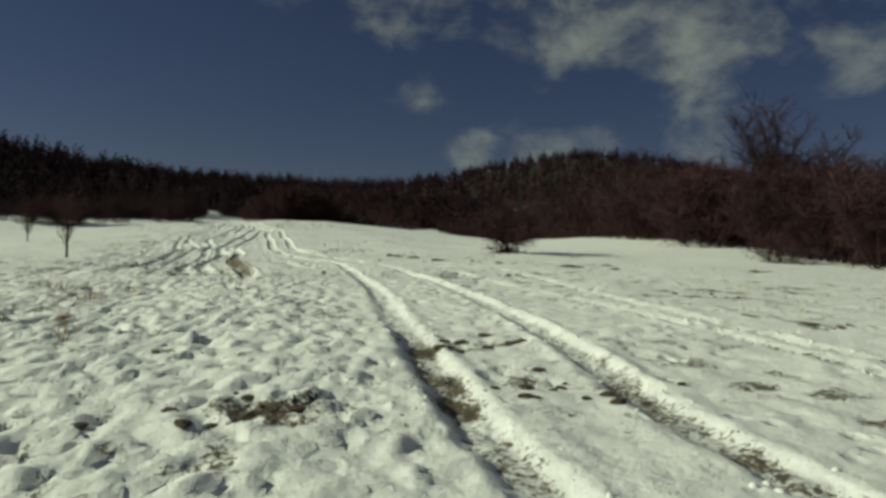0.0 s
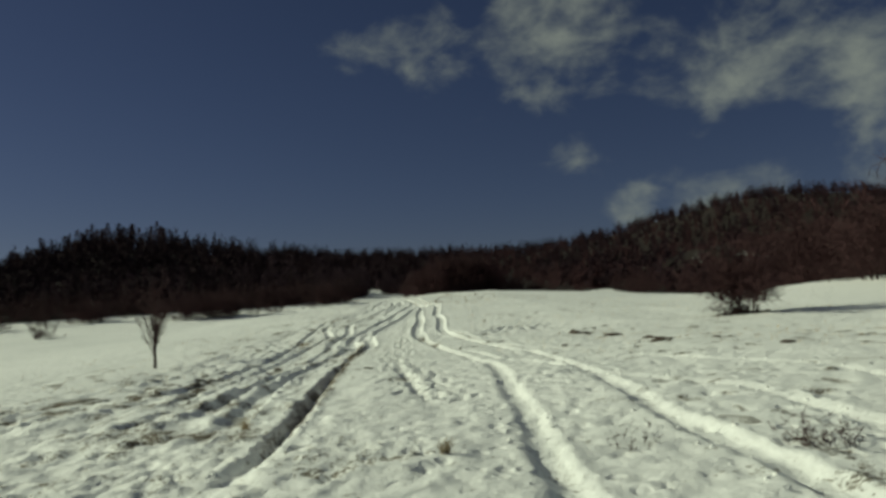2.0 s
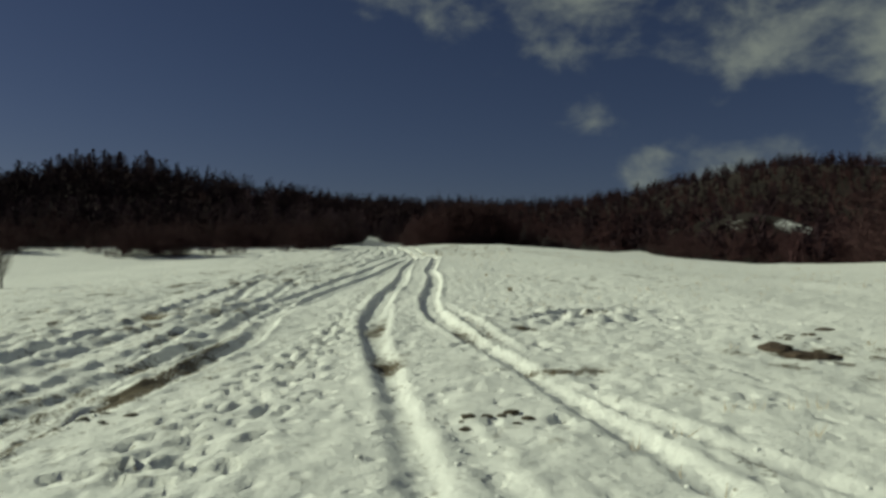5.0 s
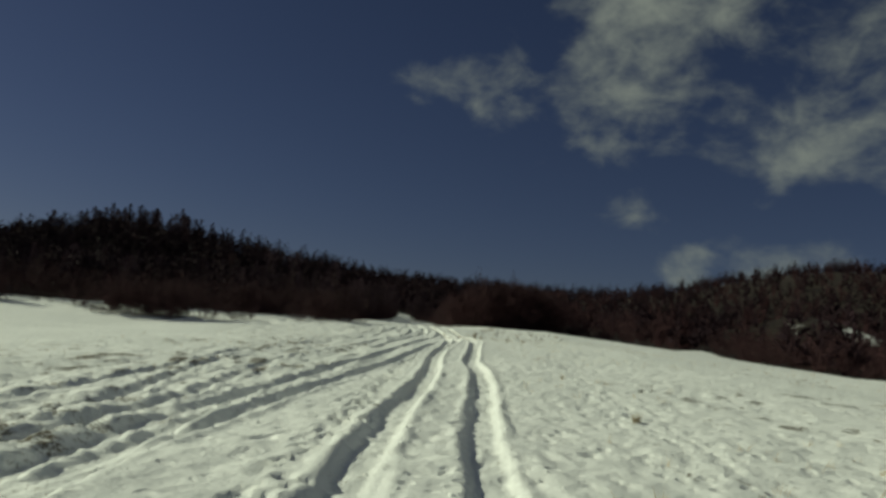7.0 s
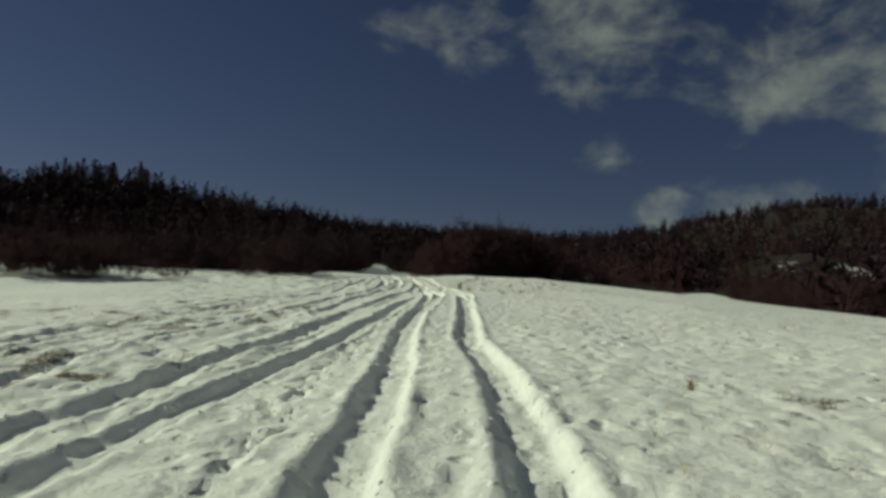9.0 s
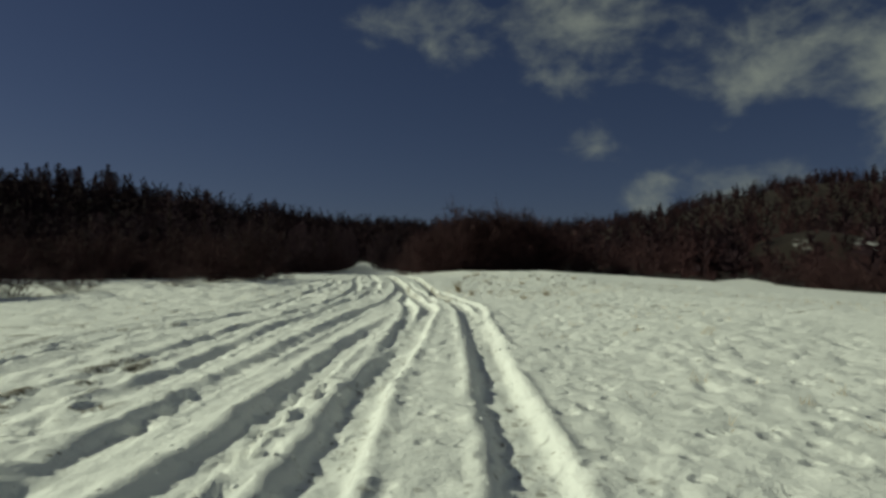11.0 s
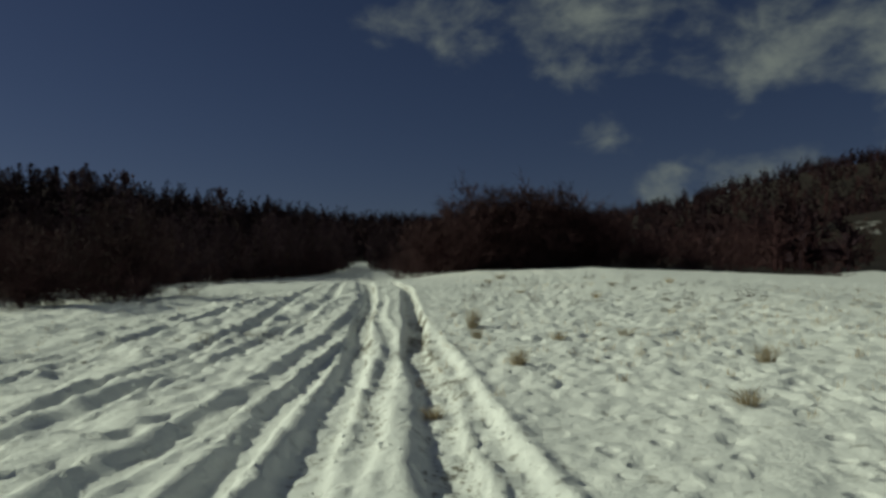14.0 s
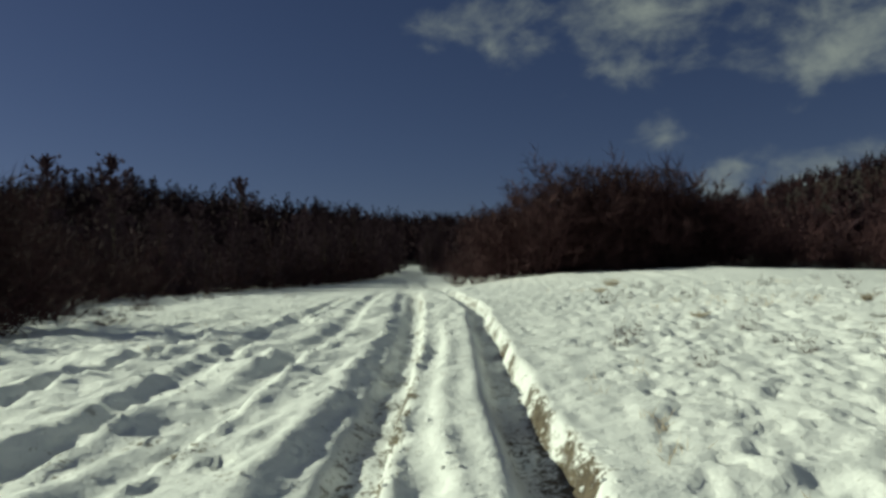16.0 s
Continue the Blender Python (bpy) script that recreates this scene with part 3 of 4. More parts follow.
def press(x, y, radius, depth, turn):
    """Stamps one print with a low rim into the sheet."""
    a, b = np.searchsorted(gx, (x - radius * 3, x + radius * 3))
    c, d = np.searchsorted(gy, (y - radius * 4, y + radius * 4))
    u, v = GX[c:d, a:b] - x, (GY[c:d, a:b] - y)
    u, v = u * math.cos(turn) + v * math.sin(turn), (v * math.cos(turn) - u * math.sin(turn)) * 0.62
    r = np.hypot(u, v) / radius
    GZ[c:d, a:b] += depth * (0.22 * np.exp(-((r - 1.35) / 0.35) ** 2) - np.exp(-r ** 4))


# hoof prints beside the track, and single ones over the field
TRAIL_Y, TRAIL_X = [24, 28, 34.7, 37, 42.6, 49, 52.2, 56.2, 62.7, 66.5, 72.3, 84, 95, 104], [1.4, 0.9, 0.1, -0.25, -0.6, -0.45, -0.7, -0.75, -0.9, -1.15, -1.38, -1.4, -1.6, -1.7]
hoof = random.Random(33)
for _ in range(620):
    y = hoof.uniform(25, 51)
    press(float(np.interp(y, TRAIL_Y, TRAIL_X)) + hoof.gauss(0, 0.34), y, hoof.uniform(0.05, 0.085), hoof.uniform(0.045, 0.085), hoof.gauss(0.2, 0.4))
for _ in range(430):
    y = hoof.uniform(48, 84)
    press(float(np.interp(y, TRAIL_Y, TRAIL_X)) - 0.14 + hoof.gauss(0, 0.11), y, hoof.uniform(0.05, 0.08), hoof.uniform(0.04, 0.08), hoof.gauss(0.1, 0.3))
for _ in range(2600):
    press(hoof.uniform(-1.6, 13), hoof.uniform(46, 108), hoof.uniform(0.055, 0.12), hoof.uniform(0.02, 0.05), hoof.gauss(0, 0.6))
for _ in range(3600):
    press(hoof.uniform(-0.4, 14), hoof.uniform(104, 138), hoof.uniform(0.05, 0.10), hoof.uniform(0.02, 0.05), hoof.gauss(0, 0.6))
for _ in range(1500):
    press(hoof.uniform(-13, -2.6), hoof.uniform(40, 132), hoof.uniform(0.06, 0.14), hoof.uniform(0.03, 0.08), hoof.gauss(0, 0.6))
for _ in range(900):
    press(hoof.uniform(2, 12), hoof.uniform(6, 46), hoof.uniform(0.05, 0.10), hoof.uniform(0.02, 0.05), hoof.gauss(0, 0.6))
for _ in range(26):
    y = hoof.uniform(5, 13)
    press(-0.4 - 0.16 * y + hoof.gauss(0, 0.5), y, hoof.uniform(0.10, 0.18), hoof.uniform(0.05, 0.09), hoof.gauss(0, 0.5))
for _ in range(1100):
    y = hoof.uniform(4, 22)
    press(hoof.uniform(-6, 1.2), y, hoof.uniform(0.045, 0.09), hoof.uniform(0.02, 0.05), hoof.gauss(0, 0.8))
rows_n, cols_n = GX.shape
mesh = bpy.data.meshes.new("ground")
mesh.vertices.add(GX.size)
mesh.vertices.foreach_set("co", np.stack([GX, GY, GZ], -1).astype(np.float32).ravel())
idx = np.arange(GX.size).reshape(rows_n, cols_n)
quads = np.stack([idx[:-1, :-1], idx[:-1, 1:], idx[1:, 1:], idx[1:, :-1]], -1).reshape(-1, 4)
mesh.loops.add(quads.size)
mesh.loops.foreach_set("vertex_index", quads.ravel().astype(np.int32))
mesh.polygons.add(len(quads))
mesh.polygons.foreach_set("loop_start", np.arange(0, quads.size, 4, dtype=np.int32))
mesh.polygons.foreach_set("use_smooth", np.ones(len(quads), bool))
mesh.update(calc_edges=True)
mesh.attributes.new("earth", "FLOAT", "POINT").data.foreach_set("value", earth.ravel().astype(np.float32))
mesh.attributes.new("litter", "FLOAT", "POINT").data.foreach_set("value", litter(GX, GY).ravel().astype(np.float32))
mesh.materials.append(SNOW)
tagged(new("ground", mesh), "rutted snow over a sloping pasture, thin with brown earth showing", "ground", kind="structure")

# ---- building blocks for plants ----


class Shape:
    """Gathers triangles and quads, to become one mesh."""

    def __init__(self):
        self.v, self.f, self.blade = [], [], 0.10

    def spike(self, a, b, r, r2=0.0, sides=3):
        """A tapered stick from a to b."""
        a, b = Vector(a), Vector(b)
        way = (b - a).normalized()
        side = way.orthogonal().normalized()
        up = way.cross(side)
        n = len(self.v)
        ring = [side * math.cos(2 * math.pi * k / sides) + up * math.sin(2 * math.pi * k / sides) for k in range(sides)]
        self.v += [tuple(a + q * r) for q in ring]
        if r2 > 0:
            self.v += [tuple(b + q * r2) for q in ring]
            self.f += [(n + k, n + (k + 1) % sides, n + sides + (k + 1) % sides, n + sides + k) for k in range(sides)]
        else:
            self.v.append(tuple(b))
            self.f += [(n + k, n + (k + 1) % sides, n + sides) for k in range(sides)]

    def twig(self, a, b, r, rnd):
        """A fine twig: one sliver that tapers from a to b."""
        side = (b - a).cross(Vector((rnd.gauss(0, 1), rnd.gauss(0, 1), rnd.gauss(0, 1)))).normalized() * r
        n = len(self.v)
        self.v += [tuple(a - side), tuple(a + side), tuple(b)]
        self.f.append((n, n + 1, n + 2))

    def spray(self, at, way, size, rnd, count=3):
        """A tuft of needles: a few leaf-shaped blades about one way."""
        at, way = Vector(at), Vector(way).normalized()
        for _ in range(count):
            tip = (way + Vector((rnd.gauss(0, 0.5), rnd.gauss(0, 0.5), rnd.gauss(0.15, 0.4)))).normalized()
            side = tip.cross(Vector((rnd.gauss(0, 1), rnd.gauss(0, 1), rnd.gauss(0, 1)))).normalized() * size * self.blade
            n = len(self.v)
            self.v += [tuple(at - side), tuple(at + side), tuple(at + tip * size)]
            self.f.append((n, n + 1, n + 2))

    def mesh(self, name, mat, smooth=False):
        m = bpy.data.meshes.new(name)
        m.from_pydata(self.v, [], self.f)
        m.materials.append(mat)
        if smooth:
            m.polygons.foreach_set("use_smooth", np.ones(len(m.polygons), bool))
        m.update()
        return m


def part(name, shape, mat, parent, label="", smooth=False):
    ob = new(name, shape.mesh(name, mat, smooth))
    ob.parent = parent
    if label:
        ob["label"] = label
    return ob


def curve_line(start, way, length, pieces, bend, rnd, lift=0.0):
    pts, p, w = [Vector(start)], Vector(start), Vector(way).normalized()
    for _ in range(pieces):
        w = (w + Vector((rnd.gauss(0, bend), rnd.gauss(0, bend), rnd.gauss(lift, bend)))).normalized()
        p = p + w * (length / pieces)
        pts.append(p.copy())
    return pts


def pine(seed, height, slim, density=1.0):
    """A pine with a full, uneven crown: limbs in whorls, each hung with clumps of needles."""
    rnd = random.Random(seed)
    top = new("pine_tree")
    trunk, crown = Shape(), Shape()
    crown.blade = 0.28
    line = curve_line((0, 0, -0.3), (0, 0, 1), height * 0.97 + 0.3, 6, 0.025, rnd)
    for k in range(6):
        trunk.spike(line[k], line[k + 1], 0.018 * height * (1 - k / 6.3), 0.018 * height * (1 - (k + 1) / 6.3), 6)
    spine = lambda f: line[min(5, int(f * 6))].lerp(line[min(5, int(f * 6)) + 1], f * 6 - min(5, int(f * 6)))
    count = int(62 * density)
    lobe = [rnd.uniform(0.72, 1.18) for _ in range(9)]
    for k in range(count):
        f = 0.08 + 0.86 * (k / count) ** 0.9
        reach = height * slim * (min(1, 0.6 + 2.0 * f) * max(0, 1 - f) ** 0.42 + 0.04) * rnd.uniform(0.75, 1.12) * lobe[int(f * 8) % 9]
        a = k * 2.4 + rnd.uniform(-0.5, 0.5)
        root = spine(f)
        limb = curve_line(root, (math.cos(a), math.sin(a), rnd.uniform(-0.15, 0.3) + f * 0.35), reach, 3, 0.12, rnd, 0.06)
        trunk.spike(limb[0], limb[2], 0.03, 0, 3)
        n = max(4, int(9 * reach / (height * slim)))
        for i in range(n):
            q = 0.2 + 0.8 * (i + rnd.random()) / n
            j = min(2, int(q * 3))
            at = limb[j].lerp(limb[j + 1], q * 3 - j)
            at = at + Vector((rnd.gauss(0, 0.16), rnd.gauss(0, 0.16), rnd.gauss(0.02, 0.14))) * max(0.8, reach) * 0.6
            crown.spray(at, (limb[3] - limb[0]).normalized() + Vector((0, 0, 0.5)), rnd.uniform(0.30, 0.46) * (0.5 + 0.05 * height) * (1.0 - 0.25 * f), rnd, 4)
    for _ in range(12):
        crown.spray(spine(rnd.uniform(0.84, 0.96)), (rnd.gauss(0, 0.5), rnd.gauss(0, 0.5), 1), 0.5, rnd, 5)
    part("trunk", trunk, PINE_BARK, top)
    part("crown", crown, NEEDLE, top)
    return top


def bare_bush(seed, height, width, stems=13, name="bare_bush", dense=9, main=4, fine=11, clear=0.10, round_top=0.6, foot=0.22):
    """A bush of many stems: the stoutest stand as parts of their own, the fine growth is the crown."""
    rnd = random.Random(seed)
    top = new(name)
    crown = Shape()
    for s in range(stems):
        a, out = rnd.uniform(0, 2 * math.pi), rnd.random() ** 0.7
        base = (math.cos(a) * out * width * foot, math.sin(a) * out * width * foot, -0.2)
        way = (math.cos(a) * out * 1.05 * width / height, math.sin(a) * out * 1.05 * width / height, 1)
        size = height * rnd.uniform(round_top, 0.92) * (1 - 0.12 * out)
        stem = curve_line(base, way, size, 4, 0.13, rnd)
        r = 0.0062 * height * rnd.uniform(0.7, 1.2)
        wood = Shape() if s < main else crown
        for i in range(4):
            wood.spike(stem[i], stem[i + 1], r * (1 - i * 0.24), r * (0.76 - i * 0.24), 4 if s < main else 3)
        if s < main:
            part("stem", wood, STEM, top)
        for b in range(dense):
            f = rnd.uniform(clear, 0.99)
            j = min(3, int(f * 4))
            at = stem[j].lerp(stem[j + 1], f * 4 - j)
            ba = rnd.uniform(0, 2 * math.pi)
            reach = size * rnd.uniform(0.18, 0.34) * (1.2 - 0.55 * f)
            limb = curve_line(at, (math.cos(ba), math.sin(ba), rnd.uniform(0.0, 1.0)), reach, 2, 0.25, rnd, 0.06)
            crown.spike(limb[0], limb[1], 0.003 + 0.0013 * height, 0, 3)
            crown.twig(limb[0].lerp(limb[1], 0.8), limb[2], 0.003 + 0.0013 * height, rnd)
            for q in range(fine):
                g = rnd.uniform(0.1, 1)
                i = min(1, int(g * 2))
                p = limb[i].lerp(limb[i + 1], g * 2 - i)
                w = (limb[2] - limb[0]).normalized() + Vector((rnd.gauss(0, 0.8), rnd.gauss(0, 0.8), rnd.gauss(0.2, 0.65)))
                crown.twig(p, p + w.normalized() * reach * rnd.uniform(0.35, 0.9), 0.005 + 0.0021 * height, rnd)
    part("crown", crown, TWIG, top)
    return top


def bare_tree(seed, height, width, name="bare_tree", forks=9, fine=16):
    rnd = random.Random(seed)
    top = new(name)
    wood, limbs, twigs = Shape(), Shape(), Shape()
    r = height * 0.015
    trunk = curve_line((0, 0, -0.3), (0, 0, 1), height * 0.45, 4, 0.05, rnd)
    for i in range(4):
        wood.spike(trunk[i], trunk[i + 1], r * (1.15 - 0.12 * i), r * (1.03 - 0.12 * i), 7)
    for k in range(20):
        f = rnd.uniform(0.35, 1.0)
        j = min(3, int(f * 4))
        at = trunk[j].lerp(trunk[j + 1], f * 4 - j)
        a, out = rnd.uniform(0, 6.28), rnd.uniform(0.25, 1.0)
        limb = curve_line(at, (math.cos(a) * out * width / height * 1.6, math.sin(a) * out * width / height * 1.6, 1), height * rnd.uniform(0.36, 0.58), 4, 0.12, rnd, 0.03)
        for i in range(4):
            limbs.spike(limb[i], limb[i + 1], r * 0.30 * (1 - 0.24 * i), r * 0.30 * (0.76 - 0.24 * i) + 0.003, 4)
        for b in range(forks):
            g = rnd.uniform(0.15, 1)
            j = min(3, int(g * 4))
            p = limb[j].lerp(limb[j + 1], g * 4 - j)
            ba = rnd.uniform(0, 6.28)
            reach = height * rnd.uniform(0.08, 0.17)
            fork = curve_line(p, (math.cos(ba), math.sin(ba), rnd.uniform(0.3, 1.3)), reach, 2, 0.15, rnd, 0.05)
            for i in range(2):
                twigs.spike(fork[i], fork[i + 1], 0.0013 * height, 0.0008 * height if i == 0 else 0, 3)
            for q in range(fine):
                s = rnd.uniform(0.1, 1)
                i = min(1, int(s * 2))
                e = fork[i].lerp(fork[i + 1], s * 2 - i)
                w = (fork[2] - fork[0]).normalized() + Vector((rnd.gauss(0, 0.6), rnd.gauss(0, 0.6), rnd.gauss(0.3, 0.5)))
                twigs.twig(e, e + w.normalized() * reach * rnd.uniform(0.3, 0.85), 0.0007 * height + 0.004, rnd)
    part("trunk", wood, STEM, top, smooth=True)
    part("limb", limbs, STEM, top)
    part("crown", twigs, TWIG, top)
    return top


def stand(ob, x, y, turn=0.0, size=1.0, sink=0.0):
    ob.matrix_basis = Matrix.Translation((x, y, float(land(x, y)) - sink)) @ Matrix.Rotation(turn, 4, "Z") @ Matrix.Diagonal((size, size, size, 1))
    return ob


def repeat(ob, x, y, turn, size, sink=0.0):
    m = Matrix.Translation((x, y, float(land(x, y)) - sink)) @ Matrix.Rotation(turn, 4, "Z")
    made = copy_thing(ob, m)
    made.scale = (size, size, size * picker.uniform(0.9, 1.12))
    return made


# ---- who stands where ----
def in_woods(x, y):
    if y > 244:
        return True
    if x < 0:
        return (y > 100 and x < left_edge(y)) or (y > 158 and x > right_edge(y))
    return y > 118 and x > right_edge(y)


def on_knoll(x, y):
    return ((x - 52) / 20) ** 2 + ((y - 80) / 30) ** 2 < 1 and x > 30 + 0.06 * (y - 60) ** 2 / 10


def snow_gap(x, y):
    return float(gap_in_woods(np.array([x]), np.array([y]))[0]) > 0.3 or (146 < y < 285 and abs(x - 0.525 * (y - 92)) < 3 + 0.02 * (y - 146))


picker = random.Random(5)

# bushes along the edges of the field
BUSHES = [bare_bush(21, 3.4, 3.6), bare_bush(22, 3.0, 3.8, 15), bare_bush(23, 4.2, 3.6), bare_bush(24, 2.4, 3.2, 12)]
TALL = [bare_bush(31, 7.6, 6.2, 17, fine=13), bare_bush(32, 6.8, 6.8, 18, fine=13), bare_bush(33, 8.2, 6.0, 16, fine=13)]
DOME = [bare_bush(35, 7.2, 6.6, 20, dense=15, fine=22, round_top=0.78), bare_bush(36, 6.9, 6.8, 20, dense=15, fine=22, round_top=0.8)]
FAR_BUSHES = [bare_bush(71, 7.4, 6.4, 10, "thicket", 6, 0, 8), bare_bush(72, 6.6, 6.8, 11, "thicket", 6, 0, 8)]
for ob in BUSHES:
    tagged(ob, "leafless brown thorn bush at the edge of the snowy field", "bush", "bushes along the field edge")
for ob in TALL + DOME:
    tagged(ob, "tall leafless reddish brown thicket bush in the snow", "bush", "tall bushes round the field")
used = set()
THICKET = []   # bushes too far back to tell apart, joined later


def place_far(kinds, x, y, lo=0.8, hi=1.2):
    THICKET.append((picker.choice(kinds), x, y, picker.uniform(0, 6.28), picker.uniform(lo, hi)))


def join_thicket():
    verts, faces, n = [], [], 0
    for ob, x, y, turn, size in THICKET:
        m = np.array(Matrix.Translation((x, y, float(land(x, y)) - 0.05)) @ Matrix.Rotation(turn, 4, "Z") @ Matrix.Diagonal((size, size, size, 1)))
        for child in ob.children:
            data = child.data
            co = np.empty(len(data.vertices) * 3)
            data.vertices.foreach_get("co", co)
            verts += (co.reshape(-1, 3) @ m[:3, :3].T + m[:3, 3]).tolist()
            faces += [[n + i for i in p.vertices] for p in data.polygons]
            n += len(data.vertices)
    for ob in FAR_BUSHES:
        for child in list(ob.children):
            bpy.data.objects.remove(child)
        bpy.data.objects.remove(ob)
    mesh_all = bpy.data.meshes.new("far_thicket")
    mesh_all.from_pydata(verts, [], faces)
    mesh_all.materials.append(TWIG)
    tagged(new("far_thicket", mesh_all), "brown leafless thicket at the back of the field edge", "thicket", kind="stuff")


def place_one(kinds, x, y, lo=0.8, hi=1.2, sink=0.05):
    ob = picker.choice(kinds)
    size, turn = picker.uniform(lo, hi), picker.uniform(0, 6.28)
    if ob.name in used:
        return repeat(ob, x, y, turn, size, sink)
    used.add(ob.name)
    return stand(ob, x, y, turn, size, sink)


# left side: along the front of the wood, then up its flank
for k in range(27):
    x = -76 + 2.0 * k + picker.uniform(-0.6, 0.6)
    y = float(np.interp(x, LEFT_X[:5], LEFT_Y[:5]))
    place_one(BUSHES, x, y + picker.uniform(0.5, 2.0), 0.75, 1.2)
    place_one(TALL, x + 1.0, y + picker.uniform(3.0, 5.0), 0.48, 0.7)
    place_far(FAR_BUSHES, x, y + picker.uniform(6.5, 8.5), 0.5, 0.75)
y = 123.0
while y < 170:
    x = left_edge(y) - picker.uniform(-0.4, 1.6)
    place_one(BUSHES, x - 1.2, y + picker.uniform(-1, 1), 0.75, 1.25)
    place_one(TALL, x - 4.8, y + picker.uniform(-1, 1), 0.48, 0.72)
    place_far(FAR_BUSHES, x - 8.0, y + picker.uniform(-1, 1), 0.4, 0.65)
    y += 2.1
for x, y in ((-28.0, 114.6), (-30.5, 115.0), (-33.2, 114.6), (-47, 115.8), (-14.5, 127.5), (-16, 124)):
    place_one(DOME, x, y, 0.52, 0.62)
# single bushes in front of it
for x, y, size in ((-14, 126.5, 0.9), (-15.6, 123.5, 0.8), (-15, 131, 0.8), (-17.5, 120.5, 0.7), (-22, 117, 0.9), (-24.5, 114.8, 0.8), (-28, 114, 1.0), (-30.5, 115, 1.1), (-34.5, 114.4, 0.9),
                   (-38, 117, 0.8), (-46, 115.6, 0.9), (-50, 116, 1.0), (-53, 114.5, 0.8), (-60, 111, 0.9), (-57.5, 112, 1.1)):
    place_one(BUSHES, x, y, size, size * 1.1)
picker.seed(60)
# right side, low bushes and the dome of tall ones
for k in range(34):
    yy = picker.uniform(122, 160)
    x = right_edge(yy) + picker.uniform(0.8, 9)
    if not snow_gap(x, yy):
        place_one(BUSHES, x, yy, 0.8, 1.3)
for depth in (1.5, 5.0):
    for k in range(11):
        x = -2.6 + 1.45 * k + picker.uniform(-0.5, 0.5)
        arch = 1 - 0.35 * abs(k - 4.5) / 5
        place_one(DOME if depth < 2 else TALL, x, 160.5 + depth + picker.uniform(-0.8, 0.8) + (2.0 if x < -1 else 0), 1.14 * arch, 1.34 * arch)
for k in range(22):
    x = picker.uniform(-5.5, 25)
    place_one(BUSHES, x, 160.3 + picker.uniform(0, 3) + (2.5 if x < -1 else 0) + max(0, x - 14) * 0.3, 0.85, 1.15)
for k in range(90):
    yy = picker.uniform(126, 196)
    x = right_edge(min(yy, 156)) + picker.uniform(5, 62) - (8 if yy > 165 else 0)
    if not snow_gap(x, yy):
        place_far(FAR_BUSHES, x, yy, 0.65, 1.2)
for x, yy, lo, hi in ((34.6, 151.5, 0.62, 0.66), (37.6, 152.5, 0.66, 0.72), (40.6, 154.0, 0.6, 0.66), (46.5, 157.5, 0.66, 0.72), (49.6, 160.0, 0.7, 0.78)):
    place_one(TALL, x, yy, lo, hi)
picker.seed(61)
for x, yy in ((86, 258), (91, 257.5), (94.5, 258.5), (101, 257), (105, 258.5), (110, 257)):
    place_far(FAR_BUSHES, x, yy, 0.5, 0.75)
# the back of the bay beside the corridor
for k in range(14):
    yy = 171 + 1.5 * k
    place_one(BUSHES, left_edge(yy) - picker.uniform(0.0, 1.2), yy + picker.uniform(-0.5, 0.5), 0.8, 1.2)
    place_one(TALL, left_edge(yy) - picker.uniform(2.2, 4.0), yy + picker.uniform(0, 1.5), 0.5, 0.72)
# the near corner of the corridor
for k in range(20):
    yy = picker.uniform(162, 194)
    place_one(TALL if k % 2 else BUSHES, right_edge(yy) + picker.uniform(0.3, 5.5), yy, *((0.6, 0.85) if k % 2 else (0.9, 1.2)))
# the corridor at the top
for k in range(30):
    yy = picker.uniform(168, 240)
    place_far(FAR_BUSHES, left_edge(yy) - picker.uniform(0.5, 4), yy, 0.35, 0.6)
    place_far(FAR_BUSHES, right_edge(yy) + picker.uniform(0.5, 5), yy, 0.35, 0.6)
picker.seed(62)
# the thicket at the foot of the knoll
for k in range(26):
    yy = picker.uniform(31, 60)
    x = 31.5 + 0.1 * abs(yy - 44) + picker.uniform(0, 13)
    place_one(DOME if x > 33.5 else BUSHES, x, yy, 0.9, 1.25)
# the knoll
count = 0
while count < 96:
    x, yy = picker.uniform(30, 62), picker.uniform(48, 112)
    if on_knoll(x, yy):
        if x < 41:
            place_one(TALL if picker.random() < 0.85 else BUSHES, x, yy, 1.0, 1.45)
        else:
            place_far(FAR_BUSHES, x, yy, 1.25, 1.7)
        count += 1

for k in range(30):
    yy = picker.uniform(52, 106)
    x = max(52 - 20 * math.sqrt(max(0.0, 1 - ((yy - 80) / 30) ** 2)), 30 + 0.06 * (yy - 60) ** 2 / 10) + picker.uniform(-0.5, 3)
    place_one(BUSHES, x, yy, 0.9, 1.4)

join_thicket()

picker.seed(63)
# pines of the near wood
PINES = [pine(41, 9.5, 0.22), pine(42, 8.4, 0.26), pine(43, 10.0, 0.19), pine(44, 7.0, 0.27, 0.85)]
for ob in PINES:
    tagged(ob, "dark green pine with an uneven crown at the wood's edge", "pine tree", "pines behind the field")
for k in range(150):
    for _ in range(40):
        x, yy = picker.uniform(-80, -18), picker.uniform(122, 235)
        if x < left_edge(yy) - 2.6:
            break
    place_one(PINES, x, yy, 0.46, 0.80 - 0.0045 * max(0, -x - 20), 0.1)
for k in range(34):
    x, yy = picker.uniform(-30, 18), picker.uniform(246, 275)
    place_one(PINES, x, yy, 0.5, 0.78, 0.1)
for k in range(22):
    yy = picker.uniform(190, 240)
    place_one(PINES, right_edge(yy) + picker.uniform(6, 26), yy, 0.6, 0.85, 0.1)

